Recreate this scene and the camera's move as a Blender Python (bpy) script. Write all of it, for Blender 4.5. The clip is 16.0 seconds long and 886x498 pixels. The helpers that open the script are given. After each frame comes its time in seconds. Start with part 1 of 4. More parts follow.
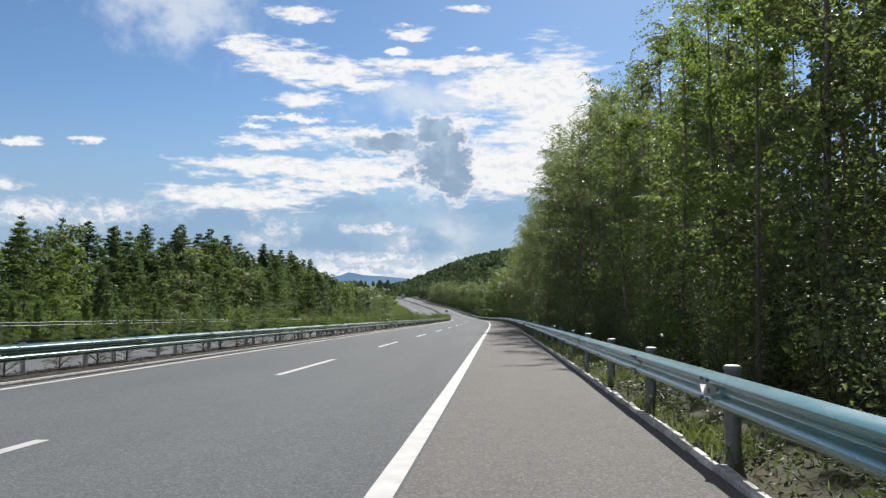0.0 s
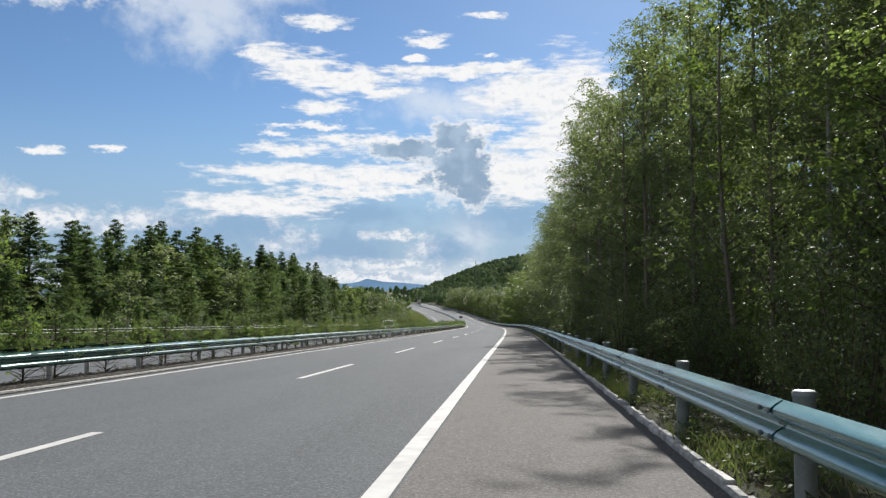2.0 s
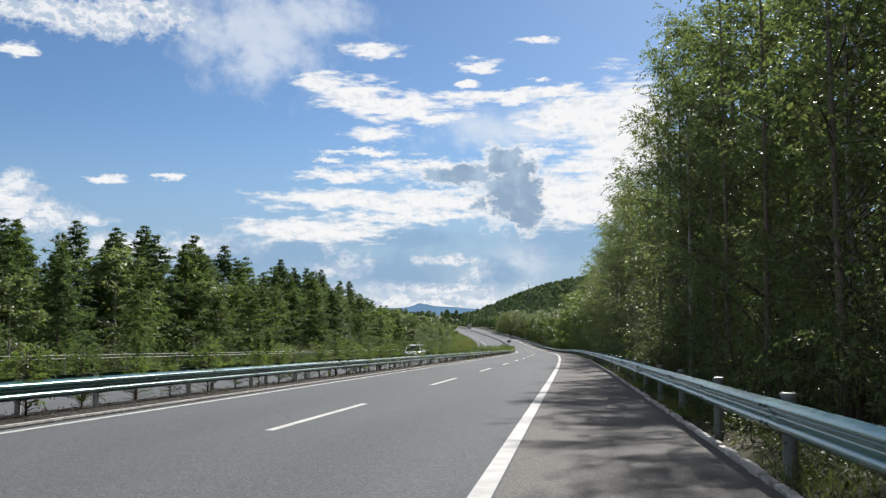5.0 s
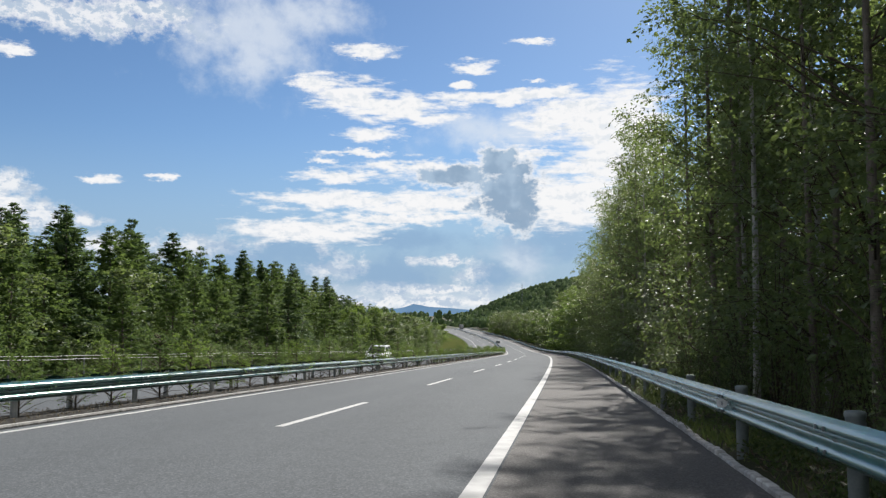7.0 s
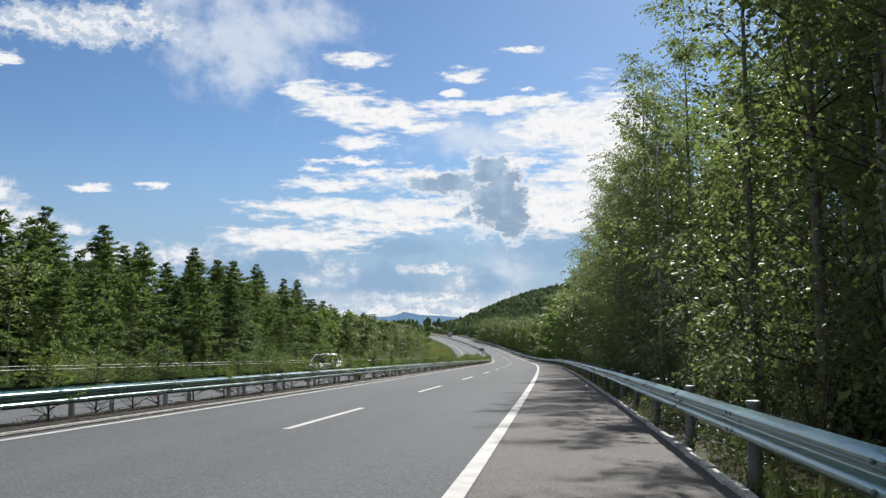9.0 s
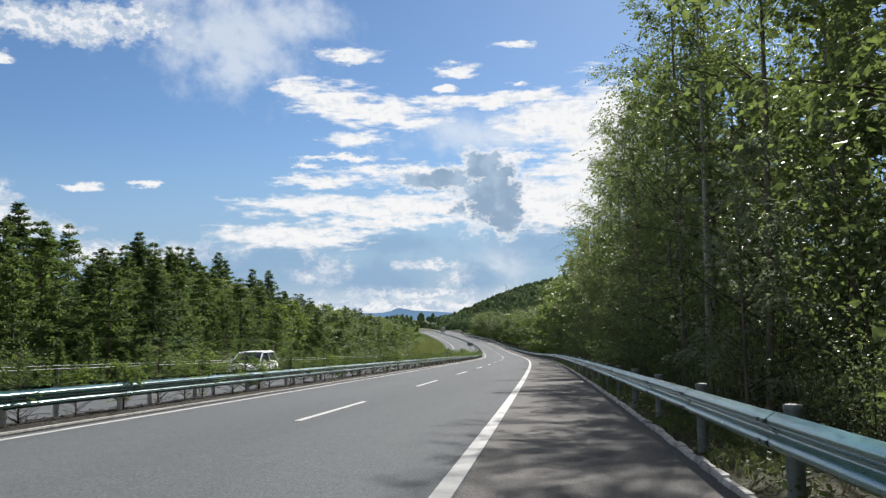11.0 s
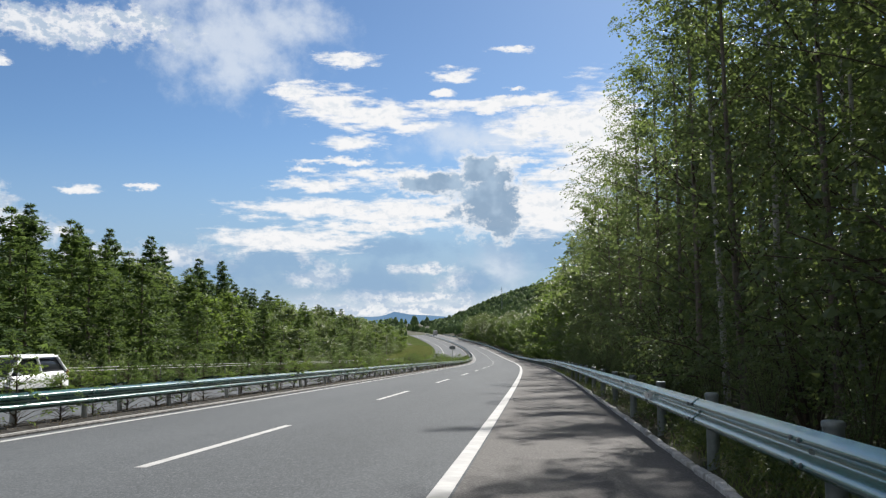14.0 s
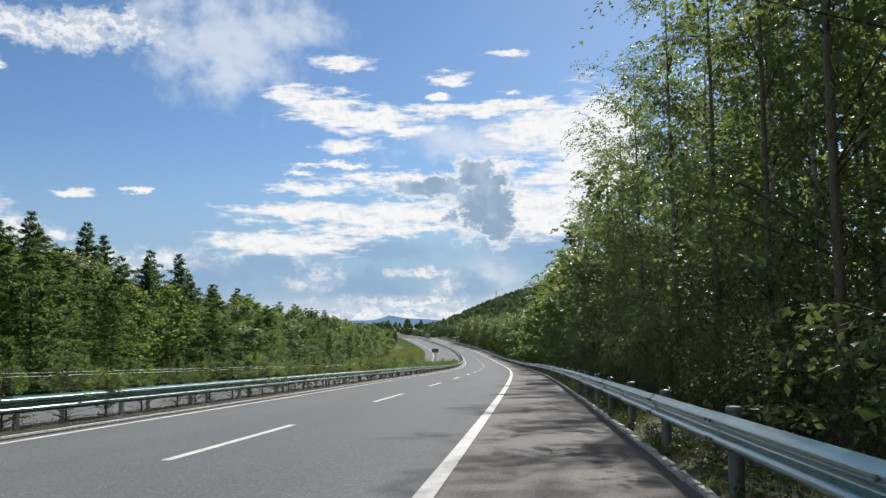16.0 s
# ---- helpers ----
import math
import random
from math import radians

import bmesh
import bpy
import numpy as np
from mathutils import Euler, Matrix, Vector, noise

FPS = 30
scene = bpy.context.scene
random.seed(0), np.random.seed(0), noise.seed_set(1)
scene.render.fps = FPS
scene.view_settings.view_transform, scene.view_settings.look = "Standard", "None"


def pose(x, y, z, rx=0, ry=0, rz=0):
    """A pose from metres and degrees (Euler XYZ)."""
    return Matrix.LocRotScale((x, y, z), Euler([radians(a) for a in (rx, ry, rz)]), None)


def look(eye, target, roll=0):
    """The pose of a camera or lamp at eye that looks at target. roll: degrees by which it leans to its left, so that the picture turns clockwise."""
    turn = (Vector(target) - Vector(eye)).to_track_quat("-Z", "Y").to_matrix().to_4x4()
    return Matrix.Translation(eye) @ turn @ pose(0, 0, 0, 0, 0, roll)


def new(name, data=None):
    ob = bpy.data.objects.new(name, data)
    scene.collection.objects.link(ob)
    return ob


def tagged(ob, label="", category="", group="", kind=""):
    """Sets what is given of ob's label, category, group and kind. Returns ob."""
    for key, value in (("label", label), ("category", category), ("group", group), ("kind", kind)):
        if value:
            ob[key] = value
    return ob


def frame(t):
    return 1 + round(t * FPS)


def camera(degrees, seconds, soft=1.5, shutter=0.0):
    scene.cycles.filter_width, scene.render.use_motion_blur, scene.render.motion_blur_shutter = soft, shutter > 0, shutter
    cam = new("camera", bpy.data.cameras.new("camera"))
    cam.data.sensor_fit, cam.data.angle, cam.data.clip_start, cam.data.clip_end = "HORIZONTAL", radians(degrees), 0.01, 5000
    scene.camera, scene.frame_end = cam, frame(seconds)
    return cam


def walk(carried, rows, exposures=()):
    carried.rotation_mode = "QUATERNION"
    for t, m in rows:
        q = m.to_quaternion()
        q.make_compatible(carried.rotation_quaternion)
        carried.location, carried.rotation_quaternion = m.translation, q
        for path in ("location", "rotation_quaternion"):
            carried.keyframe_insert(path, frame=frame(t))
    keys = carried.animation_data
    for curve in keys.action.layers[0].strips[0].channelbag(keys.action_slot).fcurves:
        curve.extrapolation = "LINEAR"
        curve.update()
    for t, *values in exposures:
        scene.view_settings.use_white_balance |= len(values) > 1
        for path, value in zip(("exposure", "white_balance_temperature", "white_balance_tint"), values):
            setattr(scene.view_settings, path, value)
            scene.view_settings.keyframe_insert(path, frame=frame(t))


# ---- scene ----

# Road frame: s metres along the right edge line, o metres to its right, h metres above the pavement.
KNOTS = np.array([-30, 40, 80, 120, 160, 200, 240, 280, 340, 420, 600.0])
BEND = np.array([0.00096, -0.00013, 0.00027, 0.00025, 0.00043, 0.00032, 0.00052, 0.00036, 0.00039, 0.00065, 0.00018])
GRADE = np.array([-0.0351, -0.0380, -0.0387, -0.0391, -0.0401, -0.0427, -0.0382, -0.0329, -0.0191, 0.0006, 0.0100])
FALL = 0.00325
EYE = 1.268
STEPS = np.arange(-120.0, 4801.0, 1.0)
ZERO = 120
turn_at = np.cumsum(np.where(STEPS > 700, 0.0, np.interp(STEPS, KNOTS, BEND)))
turn_at -= turn_at[ZERO]
line_x, line_y = np.cumsum(-np.sin(turn_at)), np.cumsum(np.cos(turn_at))
line_z = np.cumsum(np.where(STEPS > 700, 0.0, np.interp(STEPS, KNOTS, GRADE)))
line_x, line_y, line_z = line_x - line_x[ZERO], line_y - line_y[ZERO], line_z - line_z[ZERO]


def on_road(s, o, h=0.0):
    """World places of the road coordinates (arrays or numbers)."""
    s, o, h = np.broadcast_arrays(np.asarray(s, float), np.asarray(o, float), np.asarray(h, float))
    a = np.interp(s, STEPS, turn_at)
    return np.stack([np.interp(s, STEPS, line_x) + o * np.cos(a), np.interp(s, STEPS, line_y) + o * np.sin(a),
                     np.interp(s, STEPS, line_z) + FALL * np.clip(o, -25, 8) + h], -1)


def heading(s):
    return math.degrees(float(np.interp(s, STEPS, turn_at)))


def dip(s):
    return math.degrees(math.atan(float(np.interp(s, KNOTS, GRADE))))


def stand(s, o, h=0.0, spin=0.0, along=False):
    """Pose of a thing at road coordinates, its y axis along the road; along: tilted with the grade."""
    x, y, z = on_road(s, o, h)
    return pose(x, y, z, 0, 0, heading(s) + spin) @ pose(0, 0, 0, dip(s) if along else 0, 0, 0)


# ---- camera ----
cam = camera(55.5, 16.0, soft=1.3)
DRIVE = [(0, 0.00, 0.85, 4.11, 2.27, 0.0), (0.5, 3.55, 0.91, 3.98, 2.31, -0.06), (1, 7.11, 0.97, 3.93, 2.56, -0.39),
         (1.5, 10.51, 1.01, 4.03, 2.73, -0.41), (2, 13.91, 1.02, 5.36, 2.70, 0.15), (2.5, 17.52, 1.01, 7.29, 3.43, 0.74),
         (3, 21.09, 0.97, 8.23, 3.91, 0.48), (3.5, 24.51, 0.89, 9.09, 4.16, 0.54), (4, 27.93, 0.80, 9.12, 4.46, 0.33),
         (5.2, 36.3, 0.78, 8.93, 4.36, 0.22),
         (6.5, 45.50, 0.79, 8.73, 4.31, 0.13), (7, 49.09, 0.81, 8.59, 4.44, 0.15), (7.5, 52.64, 0.84, 8.47, 4.73, -0.20),
         (8, 56.07, 0.87, 8.30, 4.93, -0.08), (8.5, 59.41, 0.89, 8.01, 4.97, 0.23), (9, 62.80, 0.93, 7.95, 4.98, 0.35),
         (10.2, 71.1, 0.96, 7.75, 4.80, 0.72),
         (11.5, 80.07, 0.97, 7.54, 4.65, 1.07), (12, 83.65, 0.96, 7.60, 4.73, 0.92), (12.5, 87.15, 0.94, 7.58, 4.86, 0.98),
         (13, 90.63, 0.93, 7.53, 5.11, 0.71), (13.5, 94.12, 0.92, 7.45, 5.11, 0.80), (14, 97.64, 0.94, 7.35, 4.96, 0.74),
         (14.5, 101.03, 0.96, 7.25, 4.93, 0.84), (15, 104.47, 0.98, 7.17, 4.97, 0.88), (15.5, 107.96, 1.00, 7.07, 5.03, 0.93),
         (16, 111.50, 1.03, 7.03, 5.21, 0.73)]


def seat(s, o, yaw, pitch, roll):
    x, y, z = on_road(s, o, EYE)
    return pose(x, y, z, 90 + pitch, 0, yaw) @ pose(0, 0, 0, 0, 0, -roll)


walk(cam, [(t, seat(*row)) for t, *row in DRIVE])

# ---- sky, sun ----
SUN_EL, SUN_AZ = 31.5, 11.5      # degrees above the horizon, degrees to the right of +y
scene.view_settings.exposure = 1.14


def shader(tree):
    """Short maker of nodes: n(kind, inputs, **settings)."""
    def n(kind, *ins, **sets):
        node = tree.nodes.new("ShaderNode" + kind)
        for key, value in sets.items():
            setattr(node, key, value)
        for k, v in enumerate(ins):
            if v is None:
                continue
            if isinstance(v, bpy.types.NodeSocket):
                tree.links.new(v, node.inputs[k])
            else:
                node.inputs[k].default_value = v
        return node
    return n


def ramp(n, fac, lo, hi):
    """0 to 1, smoothly, as fac goes from lo to hi."""
    node = n("MapRange", fac, lo, hi, 0.0, 1.0, interpolation_type="SMOOTHSTEP")
    return node.outputs[0]


# cloud patches as azimuth, elevation, half width, half height, in degrees
STREAKS = [(-17.1, 15.5, 1.48, 0.54), (-14.9, 14.6, 2.22, 0.86), (-11.9, 14.0, 2.96, 0.79), (-9.9, 13.3, 1.73, 0.37), (-4.4, 14.6, 4.93, 0.39), (-1.9, 14.8, 2.46, 0.37),
           (0.5, 13.2, 2.96, 1.11), (-1.0, 12.5, 1.48, 0.54), (-13.8, 17.6, 1.67, 0.38), (-6.4, 16.6, 1.26, 0.38), (-7.3, 15.5, 0.63, 0.17), (-2.5, 18.2, 1.05, 0.21),
           (-2.2, 15.7, 0.59, 0.15), (-13.3, 12.1, 1.6, 0.44), (-13.7, 10.9, 2.22, 0.2), (-17.1, 10.4, 0.69, 0.17), (-15.4, 9.3, 2.71, 0.35), (-10.4, 10.0, 3.7, 0.35),
           (-15.8, 7.7, 4.19, 0.54), (-9.9, 7.5, 3.94, 0.69), (-10.9, 6.5, 4.44, 0.32), (-17.3, 5.6, 3.7, 0.69), (0.2, 7.9, 2.71, 1.6), (-2.5, 10.9, 1.48, 0.39),
           (0.9, 9.8, 2.22, 0.62), (-30.9, 8.6, 0.81, 0.2), (-27.1, 8.9, 0.62, 0.17), (-36.2, 16.0, 0.86, 0.3), (-18.0, 15.5, 0.79, 0.32), (-37.7, 6.7, 1.97, 0.74)]
BANKS = [(-16.8, 4.3, 0.54, 0.59), (-15.2, 3.2, 1.23, 0.79), (-16.8, 3.0, 0.99, 0.49), (-10.5, 3.7, 0.39, 0.22), (-6.5, 2.7, 1.04, 0.74), (-8.4, 3.6, 1.97, 0.32),
         (-9.2, 1.7, 5.18, 0.39), (-9.7, 0.8, 9.37, 0.39), (-32.8, 18.4, 6.41, 0.99), (-28.5, 19.3, 3.7, 0.62), (-36.0, 7.9, 1.23, 0.74), (-34.7, 6.0, 2.22, 0.99),
         (-31.8, 5.9, 1.11, 0.3), (-25.0, 4.3, 3.7, 0.84), (-20.1, 5.7, 2.96, 0.54), (-39.3, 5.8, 2.96, 0.99), (-30.3, 4.4, 2.96, 0.74)]
VEILS = [(-3.3, 3.8, 1.48, 0.99), (-4.2, 12.4, 3.7, 0.99), (-21.5, 19.1, 4.19, 2.59), (-21.5, 16.7, 1.85, 1.48), (-18.4, 19.8, 2.71, 1.48)]
HEAP = [(-4.2, 8.2, 2.1, 1.97), (-4.9, 10.2, 1.11, 0.86), (-7.9, 9.4, 2.22, 0.59), (-3.2, 9.7, 0.94, 0.35), (-3.3, 6.5, 1.11, 0.74)]
GREYS = [(-18.7, 4.3, 2.46, 1.04), (-12.1, 2.9, 2.34, 1.04), (-11.4, 5.1, 3.7, 0.64), (-0.6, 5.0, 3.45, 1.36), (-5.0, 2.8, 1.23, 0.86), (-21.3, 3.7, 3.7, 0.86)]

GLARE = [(0.8, 13.3, 2.96, 1.18), (0.4, 7.7, 3.2, 1.36), (3.4, 11.4, 2.22, 2.96)]


def make_sky():
    world = bpy.data.worlds.new("sky")
    scene.world = world
    world.use_nodes = True
    tree = world.node_tree
    tree.nodes.clear()
    n = shader(tree)
    sky = n("TexSky", sky_type="NISHITA", sun_disc=False, sun_elevation=radians(SUN_EL), sun_rotation=radians(SUN_AZ),
            air_density=1.0, dust_density=0.25, ozone_density=1.2, altitude=300.0)
    way = n("TexCoord").outputs["Generated"]
    xyz = n("SeparateXYZ", way)
    az = n("Math", n("Math", xyz.outputs[0], xyz.outputs[1], operation="ARCTAN2").outputs[0], 57.2958, operation="MULTIPLY").outputs[0]
    el = n("Math", n("Math", xyz.outputs[2], operation="ARCSINE").outputs[0], 57.2958, operation="MULTIPLY").outputs[0]
    flat = n("CombineXYZ", az, el, 0.0).outputs[0]

    def fog(scale, detail, rough, sx, sy, seed, aside=None):
        spot = flat if aside is None else n("VectorMath", flat, aside, operation="ADD").outputs[0]
        spot = n("VectorMath", spot, (sx, sy, 1.0), operation="MULTIPLY").outputs[0]
        spot = n("VectorMath", spot, (seed, seed * 0.7, seed), operation="ADD").outputs[0]
        return n("TexNoise", spot, None, scale, detail, rough).outputs

    wob = fog(0.9, 8.0, 0.62, 0.8, 1.5, 3.1)["Color"]
    shift = n("VectorMath", n("VectorMath", wob, (0.5, 0.5, 0.5), operation="SUBTRACT").outputs[0], (2.6, 1.3, 0.0), operation="MULTIPLY").outputs[0]
    bent = n("VectorMath", flat, shift, operation="ADD").outputs[0]
    grain = fog(1.25, 12.0, 0.66, 0.40, 1.7, 11.7)["Fac"]
    puffs = fog(1.1, 10.0, 0.62, 0.9, 1.2, 23.2)["Fac"]
    sunward = fog(1.1, 10.0, 0.62, 0.9, 1.2, 23.2, (0.16, 0.34, 0.0))["Fac"]
    gauze = fog(0.45, 8.0, 0.58, 0.9, 0.9, 71.0)["Fac"]

    def cover(patches):
        total = None
        for a, e, w, h in patches:
            off = n("VectorMath", bent, (a, e, 0.0), operation="SUBTRACT").outputs[0]
            far = n("VectorMath", n("VectorMath", off, (1 / w, 1 / h, 1.0), operation="MULTIPLY").outputs[0], operation="LENGTH").outputs["Value"]
            total = far if total is None else n("Math", total, far, 0.35, operation="SMOOTH_MIN").outputs[0]
        return total

    def mask(patches, noise_fac, soft, reach, rough):
        edge = n("Math", cover(patches), n("Math", noise_fac, rough, operation="MULTIPLY").outputs[0], operation="ADD").outputs[0]
        return ramp(n, edge, reach + soft, reach - soft)

    white = mask(STREAKS, grain, 0.55, 3.05, 3.9)
    bank = n("Math", mask(BANKS, puffs, 0.50, 2.65, 3.4), 0.92, operation="MULTIPLY").outputs[0]
    veil = n("Math", mask(VEILS, gauze, 1.0, 2.9, 3.8), 0.74, operation="MULTIPLY").outputs[0]
    grey = n("Math", mask(GREYS, gauze, 0.7, 2.75, 3.4), 0.70, operation="MULTIPLY").outputs[0]
    tower = n("Math", mask(HEAP, puffs, 0.30, 2.38, 2.7), 0.90, operation="MULTIPLY").outputs[0]
    white = n("Math", white, mask(GLARE, grain, 0.5, 2.9, 3.2), operation="MAXIMUM").outputs[0]
    rim = n("Math", mask(HEAP, puffs, 0.36, 2.70, 2.7), 0.9, operation="MULTIPLY").outputs[0]
    # unseen loose cloud added away from the road's direction, thick enough to fill shade
    loose = ramp(n, fog(0.07, 8.0, 0.6, 0.6, 1.6, 41.0)["Fac"], 0.38, 0.58)
    aside = ramp(n, n("Math", n("Math", az, 10.0, operation="ADD").outputs[0], operation="ABSOLUTE").outputs[0], 28.0, 60.0)
    loose = n("Math", n("Math", loose, aside, operation="MULTIPLY").outputs[0], 0.9, operation="MULTIPLY").outputs[0]
    low = n("Math", ramp(n, el, 13.0, 1.0), 0.88, operation="MULTIPLY").outputs[0]
    shade = ramp(n, n("Math", puffs, sunward, operation="SUBTRACT").outputs[0], -0.16, 0.02)
    bright = n("Mix", shade, None, None, None, None, None, (8.0, 8.4, 8.9, 1), (9.6, 9.6, 9.7, 1), data_type="RGBA").outputs["Result"]

    def mix(fac, a, b):
        return n("Mix", fac, None, None, None, None, None, a, b, data_type="RGBA").outputs["Result"]

    clear = n("Mix", 1.0, None, None, None, None, None, sky.outputs[0], (0.575, 0.735, 0.925, 1), data_type="RGBA", blend_type="MULTIPLY").outputs["Result"]
    out = mix(low, clear, (3.3, 4.7, 6.5, 1))
    out = mix(loose, out, bright)
    out = mix(veil, out, (7.8, 8.4, 9.2, 1))
    out = mix(n("Math", ramp(n, n("Math", el, 0.8, operation="SUBTRACT").outputs[0], 1.6, -0.2), 0.55, operation="MULTIPLY").outputs[0], out, (8.6, 9.1, 9.6, 1))
    out = mix(bank, out, mix(ramp(n, n("Math", puffs, sunward, operation="SUBTRACT").outputs[0], -0.11, 0.07), (5.2, 6.2, 7.5, 1), (9.3, 9.4, 9.6, 1)))
    out = mix(grey, out, (2.7, 4.3, 6.4, 1))
    out = mix(white, out, bright)
    out = mix(rim, out, bright)
    out = mix(tower, out, mix(ramp(n, fog(0.6, 3.0, 0.5, 1.0, 1.0, 57.0)["Fac"], 0.40, 0.64), (2.4, 3.7, 5.3, 1), (3.7, 5.1, 6.7, 1)))
    back = n("Background", out, 0.044)
    tree.links.new(back.outputs[0], n("OutputWorld").inputs[0])


make_sky()
sun = new("sun", bpy.data.lights.new("sun", "SUN"))
sun.data.energy, sun.data.angle, sun.data.color = 5.0, radians(0.55), (1.0, 0.96, 0.91)
sun_way = Vector((math.sin(radians(SUN_AZ)) * math.cos(radians(SUN_EL)), math.cos(radians(SUN_AZ)) * math.cos(radians(SUN_EL)), math.sin(radians(SUN_EL))))
sun.matrix_world = look(tuple(sun_way * 60), (0, 0, 0))


# ---- materials ----
def material(name):
    mat = bpy.data.materials.new(name)
    mat.use_nodes = True
    mat.node_tree.nodes.clear()
    n = shader(mat.node_tree)
    return mat, n


def finish(mat, n, surface):
    mat.node_tree.links.new(surface, n("OutputMaterial").inputs[0])
    return mat


def blend(n, fac, a, b):
    return n("Mix", fac, None, None, None, None, None, a, b, data_type="RGBA").outputs["Result"]


def gloss(n, color, rough, metal=0.0, bump=None, strength=0.3, distance=0.01, shine=0.5):
    node = n("BsdfPrincipled")
    tree = node.id_data
    for key, v in (("Base Color", color), ("Roughness", rough), ("Metallic", metal), ("Specular IOR Level", shine)):
        if isinstance(v, bpy.types.NodeSocket):
            tree.links.new(v, node.inputs[key])
        else:
            node.inputs[key].default_value = v
    if bump is not None:
        b = n("Bump", strength, distance)
        tree.links.new(bump, b.inputs["Height"])
        tree.links.new(b.outputs[0], node.inputs["Normal"])
    return node.outputs[0]


def place_noise(n, scale, detail=6.0, rough=0.6, stretch=None):
    spot = n("NewGeometry").outputs["Position"]
    if stretch:
        spot = n("VectorMath", spot, stretch, operation="MULTIPLY").outputs[0]
    return n("TexNoise", spot, None, scale, detail, rough).outputs["Fac"]


def asphalt(name, dark, light, tone):
    mat, n = material(name)
    big = place_noise(n, 0.35, 5.0, 0.6, (1.0, 0.12, 1.0))
    mid = place_noise(n, 2.2, 5.0, 0.65)
    stone = n("TexVoronoi", n("NewGeometry").outputs["Position"], None, 62.0)
    fine = place_noise(n, 160.0, 3.0, 0.7)
    col = blend(n, ramp(n, big, 0.3, 0.7), (*dark, 1), (*light, 1))
    col = blend(n, n("Math", ramp(n, mid, 0.45, 0.75), 0.25, operation="MULTIPLY").outputs[0], col, (*tone, 1))
    tint = n("SeparateColor", stone.outputs["Color"])
    spots = n("Math", ramp(n, tint.outputs[0], 0.55, 0.95), 0.38, operation="MULTIPLY").outputs[0]
    col = blend(n, spots, col, tuple(min(1, v * 2.0) for v in light) + (1,))
    pits = n("Math", ramp(n, tint.outputs[1], 0.6, 0.95), 0.38, operation="MULTIPLY").outputs[0]
    col = blend(n, pits, col, tuple(v * 0.35 for v in dark) + (1,))
    return finish(mat, n, gloss(n, col, 0.95, 0.0, fine, 0.35, 0.004, 0.06))


def paint():
    mat, n = material("road_paint")
    wear = place_noise(n, 45.0, 6.0, 0.75)
    big = place_noise(n, 3.0, 4.0, 0.6)
    col = blend(n, ramp(n, big, 0.3, 0.7), (0.30, 0.30, 0.29, 1), (0.38, 0.38, 0.37, 1))
    col = blend(n, n("Math", ramp(n, wear, 0.60, 0.72), 0.6, operation="MULTIPLY").outputs[0], col, (0.20, 0.20, 0.20, 1))
    return finish(mat, n, gloss(n, col, 0.85, 0.0, wear, 0.2, 0.003, 0.15))


def plain(name, a, b, scale, rough, metal=0.0, bump=0.3, distance=0.01, spread=0.25):
    """Two-tone surface with broad and fine variation; pieces vary by Object Info's Random."""
    mat, n = material(name)
    big, fine = place_noise(n, scale, 6.0, 0.65), place_noise(n, scale * 9, 4.0, 0.7)
    col = blend(n, ramp(n, big, 0.3, 0.7), (*a, 1), (*b, 1))
    col = blend(n, n("Math", ramp(n, fine, 0.4, 0.8), 0.3, operation="MULTIPLY").outputs[0], col, tuple(v * 0.55 for v in a) + (1,))
    own = n("Math", n("Math", n("ObjectInfo").outputs["Random"], spread, operation="MULTIPLY").outputs[0], 1 - spread / 2, operation="ADD").outputs[0]
    col = n("VectorMath", col, None, None, own, operation="SCALE").outputs[0]
    return finish(mat, n, gloss(n, col, rough, metal, fine, bump, distance, 0.5 if metal else 0.1))


def beam_paint(name, a, b, metal, rough):
    mat, n = material(name)
    streak = place_noise(n, 6.0, 6.0, 0.7, (1.0, 0.15, 2.0))
    fine = place_noise(n, 60.0, 4.0, 0.7)
    col = blend(n, ramp(n, streak, 0.35, 0.72), (*a, 1), (*b, 1))
    col = blend(n, n("Math", ramp(n, fine, 0.58, 0.75), 0.35, operation="MULTIPLY").outputs[0], col, (0.25, 0.25, 0.22, 1))
    r = n("MapRange", streak, 0.3, 0.7, rough - 0.04, rough + 0.08).outputs[0]
    surface = gloss(n, col, r, metal, streak, 0.05, 0.01, 0.9)
    surface.node.inputs["Coat Weight"].default_value = 0.35
    surface.node.inputs["Coat Roughness"].default_value = 0.22
    surface.node.inputs["Coat IOR"].default_value = 1.7
    return finish(mat, n, surface)


